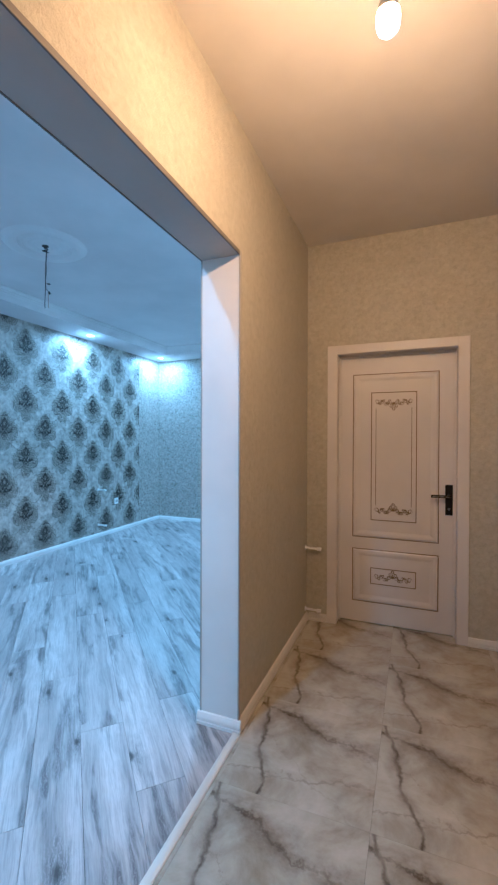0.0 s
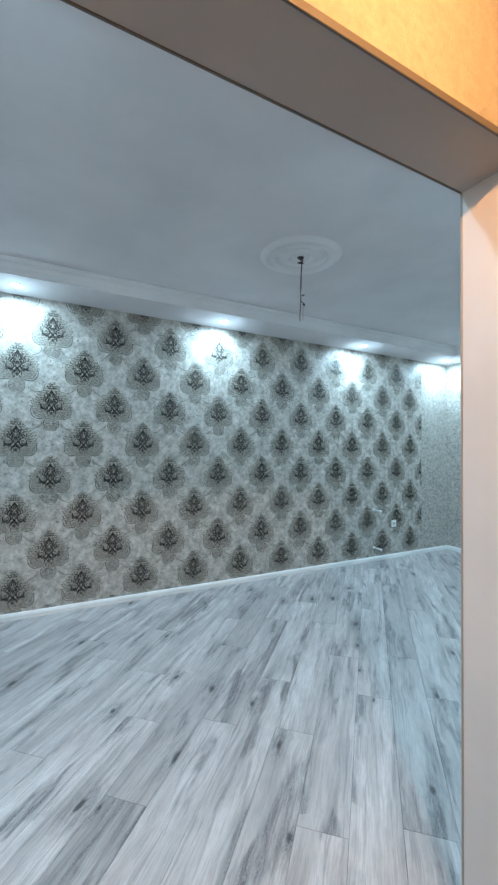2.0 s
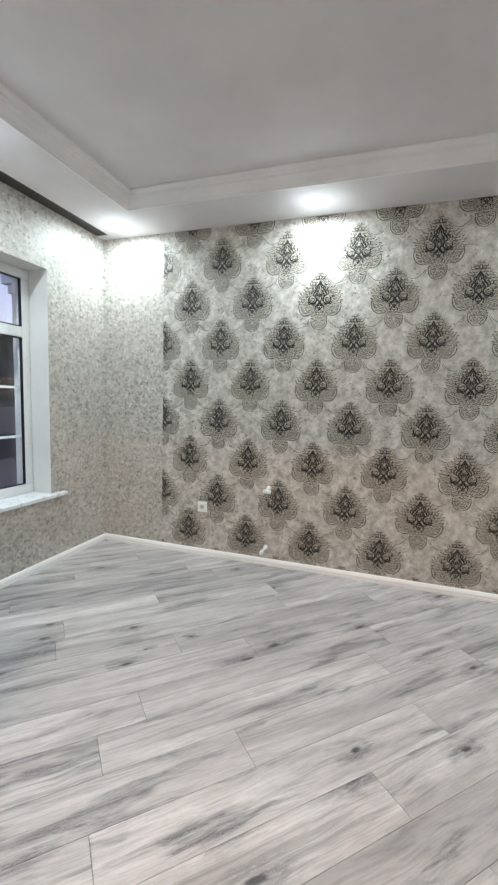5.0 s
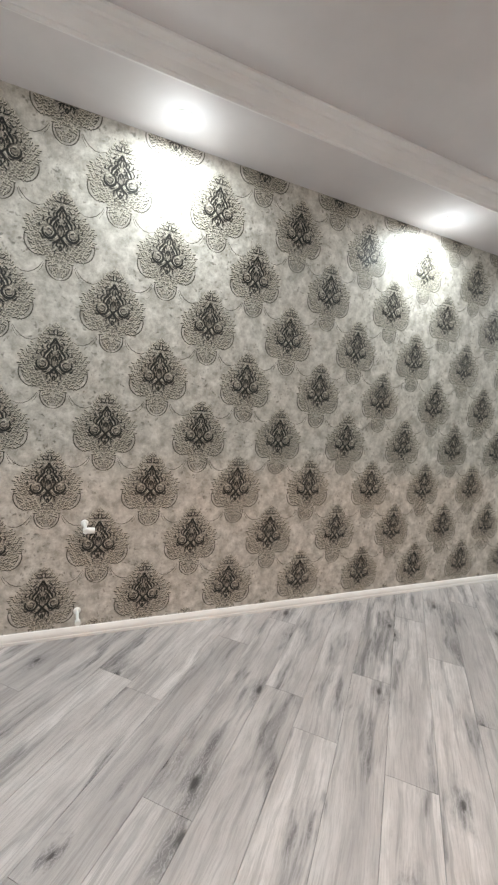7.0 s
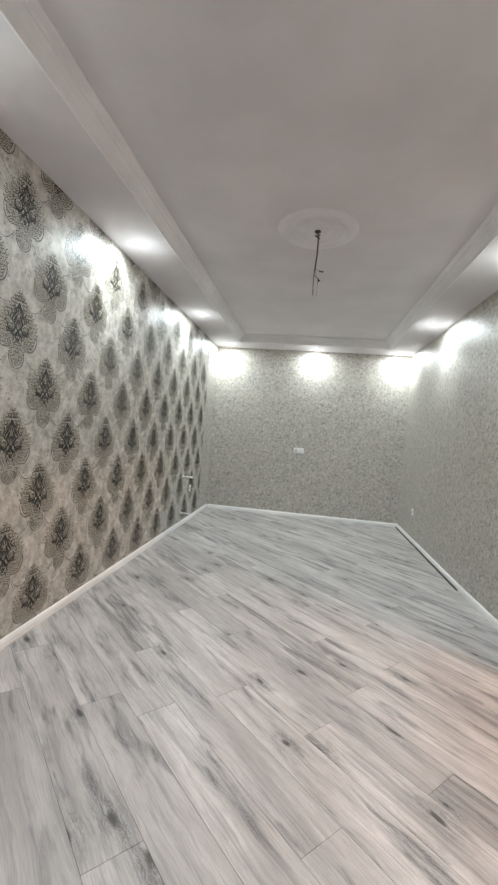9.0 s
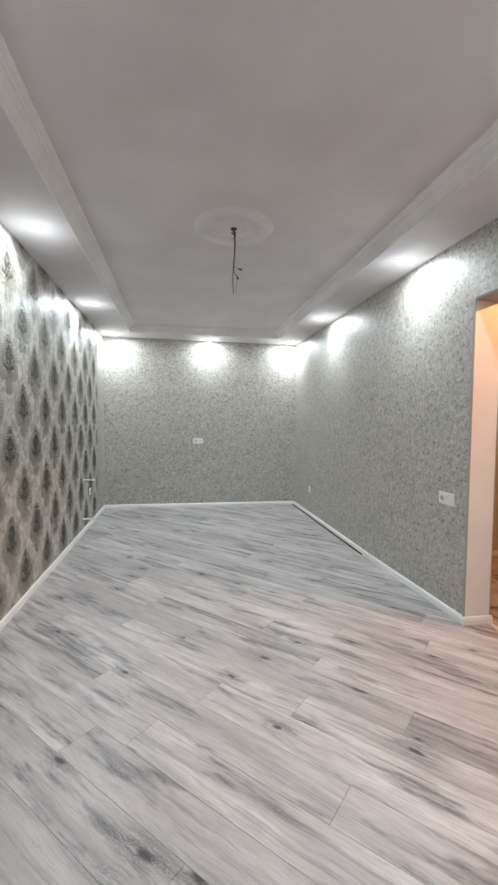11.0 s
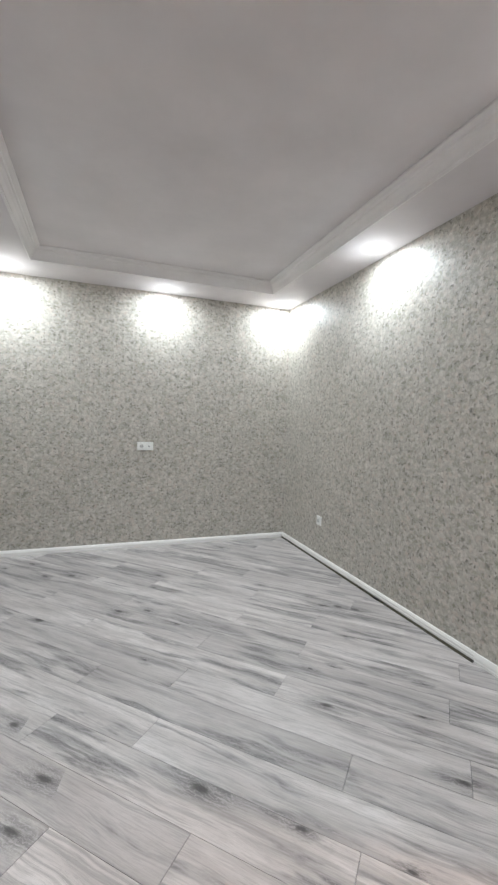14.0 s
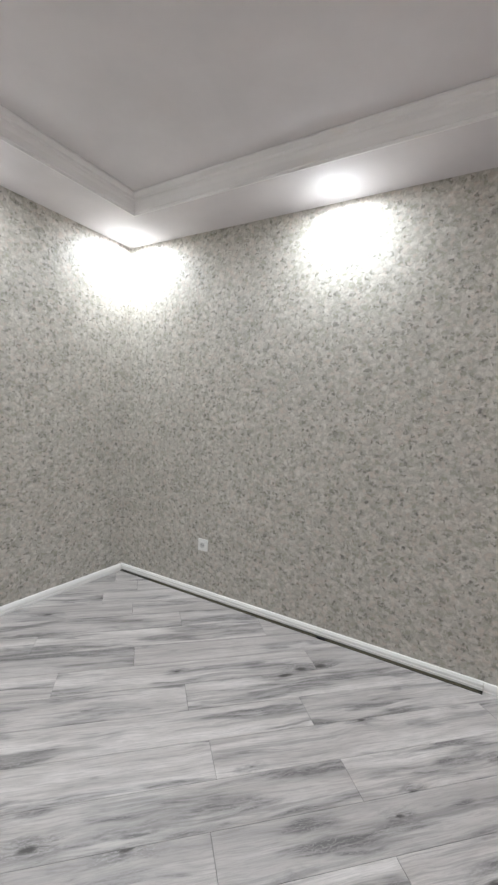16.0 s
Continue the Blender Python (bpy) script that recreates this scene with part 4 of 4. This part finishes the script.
def half_width(v):
    """Half the medallion's width at the height v over its middle."""
    pts = ((-0.225, 0.0), (-0.205, 0.038), (-0.17, 0.056), (-0.132, 0.060), (-0.12, 0.108), (-0.09, 0.142), (-0.05, 0.160), (0.0, 0.168), (0.04, 0.158), (0.075, 0.134), (0.105, 0.102), (0.128, 0.074), (0.155, 0.068), (0.178, 0.048), (0.198, 0.008))
    for (a, p), (b, q) in zip(pts, pts[1:]):
        if a <= v <= b:
            return p + (q - p) * (v - a) / (b - a)
    return 0.0


def arc(cx, cz, rx, rz, a0, a1, n=9):
    """Points along part of an ellipse, angles in degrees from local x."""
    return [(cx + rx * math.cos(radians(a0 + (a1 - a0) * k / n)), cz + rz * math.sin(radians(a0 + (a1 - a0) * k / n))) for k in range(n + 1)]


def medallion():
    """The dark heart of a medallion: a leafy spire between two teardrop scrolls over crossed stems; local x across, z up."""
    bm = bmesh.new()
    strokes = [
        (arc(0.054, -0.004, 0.029, 0.031, 100, 395, 13), 0.0120), (arc(0.055, -0.006, 0.016, 0.017, 150, 350, 8), 0.0062),
        ([(0.052, 0.024), (0.044, 0.046), (0.030, 0.064), (0.018, 0.080)], 0.0110), ([(0.034, 0.012), (0.032, 0.034), (0.022, 0.052), (0.010, 0.062)], 0.0080),
        ([(0.060, 0.030), (0.064, 0.046), (0.056, 0.060), (0.042, 0.066)], 0.0070), ([(0.020, 0.072), (0.022, 0.090), (0.012, 0.104), (0.001, 0.128)], 0.0100),
        ([(0.034, 0.070), (0.038, 0.084), (0.028, 0.094)], 0.0070), ([(0.004, 0.066), (0.010, 0.080), (0.004, 0.096)], 0.0075),
        ([(0.012, -0.006), (0.015, 0.012), (0.010, 0.030), (0.001, 0.040)], 0.0060), ([(0.002, 0.010), (0.006, 0.024), (0.001, 0.036)], 0.0050),
        ([(0.020, -0.004), (0.008, -0.016), (-0.004, -0.030), (-0.020, -0.046), (-0.038, -0.056)], 0.0100),
        ([(0.002, -0.030), (0.012, -0.046), (0.000, -0.050)], 0.0095), ([(0.010, -0.040), (0.018, -0.056), (0.012, -0.072)], 0.0075),
        ([(0.030, -0.040), (0.042, -0.046), (0.056, -0.044)], 0.0060), ([(0.026, -0.054), (0.034, -0.068), (0.030, -0.080)], 0.0060),
        ([(0.000, -0.060), (0.006, -0.074), (0.002, -0.088)], 0.0075), ([(0.042, 0.000), (0.050, 0.008), (0.060, 0.004)], 0.0055),
        ([(0.012, 0.140), (0.026, 0.146), (0.036, 0.158)], 0.0060), ([(0.004, 0.140), (0.010, 0.156), (0.004, 0.172)], 0.0062), ([(0.030, 0.112), (0.040, 0.106), (0.046, 0.094)], 0.0060)]
    strokes += [([(0.024, 0.020), (0.020, 0.036), (0.024, 0.048)], 0.0090), ([(0.008, 0.046), (0.016, 0.054), (0.014, 0.066)], 0.0085), ([(0.048, 0.070), (0.058, 0.076), (0.056, 0.088)], 0.0065), ([(0.000, 0.098), (0.007, 0.110), (0.001, 0.122)], 0.0085)]
    strokes += [([(0.072, 0.040), (0.082, 0.046), (0.080, 0.058)], 0.0060), ([(0.070, -0.040), (0.082, -0.036), (0.090, -0.024)], 0.0060), ([(0.016, -0.084), (0.026, -0.094), (0.022, -0.106)], 0.0060), ([(0.092, 0.010), (0.100, 0.018), (0.096, 0.030)], 0.0055)]
    for pts, w in strokes:
        for f in (-1, 1):
            ribbon(bm, pts, w * 1.18, 0.0013, 0, True, f)
    return bm


def curls(seed=3):
    """Rows of small scrolled leaves that fill the medallion round its heart: (points, width) pairs for one half."""
    rnd = random.Random(seed)
    out = []
    for row in range(20):
        v = -0.200 + 0.0205 * row
        wide = half_width(v)
        u, col = (0.010 if row % 2 else 0.019), 0
        while u < wide - 0.008:
            in_heart = u < 0.088 - 0.55 * abs(v - 0.0) and -0.095 < v < 0.115
            if not in_heart:
                lean = math.atan2(v + 0.09, u + 0.01)
                way = 1 if (row + col) % 2 else -1
                r = rnd.uniform(0.0085, 0.0115)
                out.append((spiral(u, v, r, 0.74, lean + way * 1.2 + rnd.uniform(-0.3, 0.3), way, 7, 0.30), rnd.uniform(0.0046, 0.0062)))
                if wide - u < 0.034:            # a leaf tip that breaks the outline
                    tip = [(u + t * 0.0075 * math.cos(lean + 0.16 * way * t), v + t * 0.0075 * math.sin(lean + 0.16 * way * t)) for t in range(3)]
                    out.append((tip, 0.0075))
            u += 0.0205
            col += 1
    return out


def lattice():
    """The paler foliage: scrolled leaves, the double scalloped rim, the pendant and the swags between medallions."""
    bm = bmesh.new()
    strokes = curls()
    strokes += [(arc(0.096, -0.052, 0.064, 0.072, 44, -120, 12), 0.0058), (arc(0.094, -0.048, 0.050, 0.058, 20, -118, 10), 0.0036)]
    strokes += [(arc(0.0, -0.162, 0.060, 0.066, -90, 34, 10), 0.0058), (arc(0.0, -0.162, 0.047, 0.052, -90, 26, 9), 0.0036)]
    strokes += [([(0.074, -0.152), (0.088, -0.176), (0.108, -0.198), (0.134, -0.212), (0.162, -0.214), (0.188, -0.202)], 0.0036), ([(0.070, -0.158), (0.080, -0.184), (0.096, -0.206)], 0.0024)]
    strokes += [([(0.002, -0.196), (0.014, -0.190), (0.026, -0.178), (0.034, -0.182)], 0.0060), ([(0.040, -0.150), (0.030, -0.164), (0.020, -0.158)], 0.0056), ([(0.062, 0.118), (0.052, 0.124), (0.058, 0.140)], 0.0050)]
    for k, (pts, w) in enumerate(strokes):
        for f in (-1, 1):
            ribbon(bm, pts, w, 0.0008 + 0.00002 * (k % 9), 0, True, f)
    return bm


def highlights():
    """Cream strokes printed beside the dark ones."""
    bm = bmesh.new()
    strokes = [([(x - 0.0015, z + 0.0052) for x, z in pts], w * 0.72) for pts, w in curls()]
    strokes += [(arc(0.054, -0.002, 0.0215, 0.023, 170, 300, 7), 0.0060), ([(0.046, 0.014), (0.056, 0.018), (0.066, 0.012)], 0.0065), ([(0.026, 0.050), (0.036, 0.044), (0.042, 0.030)], 0.0055)]
    strokes += [([(0.006, 0.050), (0.014, 0.060), (0.012, 0.072)], 0.0055), ([(0.012, -0.018), (0.024, -0.026), (0.040, -0.034)], 0.0060), ([(0.006, -0.056), (0.014, -0.062), (0.022, -0.078)], 0.0055), ([(0.002, 0.108), (0.010, 0.112), (0.018, 0.124)], 0.0050)]
    for k, (pts, w) in enumerate(strokes):
        for f in (-1, 1):
            ribbon(bm, pts, w, 0.0011 + 0.00002 * (k % 9), 0, True, f)
    return bm


motif = part("ornament", medallion(), INK, sheet)
line = part("ornament_line", lattice(), INK_SOFT, sheet)
sheen = part("ornament_highlight", highlights(), INK_PALE, sheet)
lowest, highest = 0.06, SOFFIT - 0.004


def trimmed(source, y, z):
    """The print cut off where the sheet ends."""
    bm = bmesh.new()
    bm.from_mesh(source.data)
    for co, no in (((0, 0, lowest - z), (0, 0, -1)), ((0, 0, highest - z), (0, 0, 1)), ((-(ACC_N - y), 0, 0), (-1, 0, 0)), ((y - ACC_S, 0, 0), (1, 0, 0))):
        bmesh.ops.bisect_plane(bm, geom=bm.verts[:] + bm.edges[:] + bm.faces[:], plane_co=co, plane_no=no, clear_outer=True)
    return bm


for ab, (y0, z0) in enumerate(((0.2352, 0.213), (0.5025, 0.5335))):
    for k in range(-3, 12):
        for m in range(-1, 5):
            y, z = y0 + 0.5347 * k, z0 + 0.641 * m
            if not (ACC_S - 0.16 < y < ACC_N + 0.16 and -0.15 < z < SOFFIT + 0.2):
                continue
            whole = ACC_S + 0.28 < y < ACC_N - 0.28 and z - 0.235 > lowest and z + 0.235 < highest
            for source, name, mat in ((motif, "ornament", INK), (line, "ornament_line", INK_SOFT), (sheen, "ornament_highlight", INK_PALE)):
                if whole:
                    ob = new(name, source.data)
                    ob.parent = sheet
                else:
                    bm = trimmed(source, y, z)
                    if not bm.faces:
                        bm.free()
                        continue
                    ob = part(name, bm, mat, sheet)
                ob.matrix_basis = pose(WEST + 0.002, y, z, 0, 0, -90)
for ob in (motif, line, sheen):
    bpy.data.objects.remove(ob)


# ---- floors, piece by piece ----
def clipped(poly, x0, x1, y0, y1):
    """A convex polygon cut to a rectangle."""
    for axis, lim, sign in ((0, x0, 1), (0, x1, -1), (1, y0, 1), (1, y1, -1)):
        out = []
        for p, q in zip(poly, poly[1:] + poly[:1]):
            dp, dq = sign * (p[axis] - lim), sign * (q[axis] - lim)
            if dp >= 0:
                out.append(p)
            if dp * dq < 0:
                t = dp / (dp - dq)
                out.append((p[0] + t * (q[0] - p[0]), p[1] + t * (q[1] - p[1])))
        poly = out
        if len(poly) < 3:
            return []
    return poly


def prism(bm, poly, z0, z1):
    low, high = [bm.verts.new((*p, z0)) for p in poly], [bm.verts.new((*p, z1)) for p in poly]
    for k in range(len(poly)):
        bm.faces.new((low[k], low[(k + 1) % len(poly)], high[(k + 1) % len(poly)], high[k]))
    bm.faces.new(high)
    bm.faces.new(low[::-1])


floor = tagged(new("floor"), "whitewashed grey oak laminate laid diagonally", "floor", kind="structure")
H = math.sqrt(0.5)
ROW, LONG = 0.196, 1.395
# where each row, counted from the north-east corner of the opening, has an end joint
ENDS = {-2: -5.55, -1: -4.90, 0: -4.34, 1: -4.83, 2: -4.305, 3: -4.885, 4: -4.30, 5: -4.81, 6: -3.865, 7: -4.715, 8: -3.76, 9: -4.288, 10: -3.33, 11: -4.246, 12: -3.67, 13: -4.147, 14: -3.18, 15: -2.37, 16: -3.245, 17: -3.445, 18: -2.69, 20: -3.11}
rng = random.Random(5)
for i in range(-11, 31):
    s1 = 1.886 - ROW * i
    s0 = s1 - ROW
    start = ENDS.get(i, -4.3 + rng.uniform(-0.6, 0.6))
    for k in range(-4, 6):
        u0 = start + LONG * k
        u1 = u0 + LONG
        g = 0.0008
        corners = [((u + s) * H, (s - u) * H) for u, s in ((u0 + g, s0 + g), (u1 - g, s0 + g), (u1 - g, s1 - g), (u0 + g, s1 - g))]
        room = clipped(corners, WEST + 0.004, EDGE, SOUTH + 0.004, NORTH - 0.004)
        door_way = clipped(corners, EDGE, HALL_W - 0.004, OPEN_S + 0.006, OPEN_N - 0.006)
        if not room and not door_way:
            continue
        bm = bmesh.new()
        for poly in (room, door_way):
            if poly:
                prism(bm, [((x - y) * H - u0, (x + y) * H - s0) for x, y in poly], -0.010, 0.0)
        piece = part("plank", bm, PLANK, floor)
        piece.matrix_basis = pose((u0 + s0) * H, (s0 - u0) * H, 0, 0, 0, -45)

tiles = tagged(new("floor_hall"), "polished cream hall tiles with brown marble veins", "floor", kind="structure")
SIDE, TX, TY = 0.600, -0.262, 1.756
shared = {}
for i in range(-2, 3):
    for j in range(-6, 4):
        x, y = TX + SIDE * i, TY + SIDE * j
        x0, x1, y0, y1 = max(x, HALL_W + 0.004), min(x + SIDE, HALL_E), max(y, SOUTH), min(y + SIDE, HALL_N + 0.12)
        if x1 - x0 < 0.01 or y1 - y0 < 0.01:
            continue
        key = tuple(round(v, 4) for v in (x0 - x, x1 - x, y0 - y, y1 - y))
        if key not in shared:
            e = 0.0004
            shared[key] = part("tile", boxes((key[0] + e, key[1] - e, key[2] + e, key[3] - e, -0.009, -0.0005), bevel=0.0003), TILE, tiles)
            piece = shared[key]
        else:
            piece = new("tile", shared[key].data)
            piece.parent = tiles
        piece.matrix_basis = pose(x, y, 0)
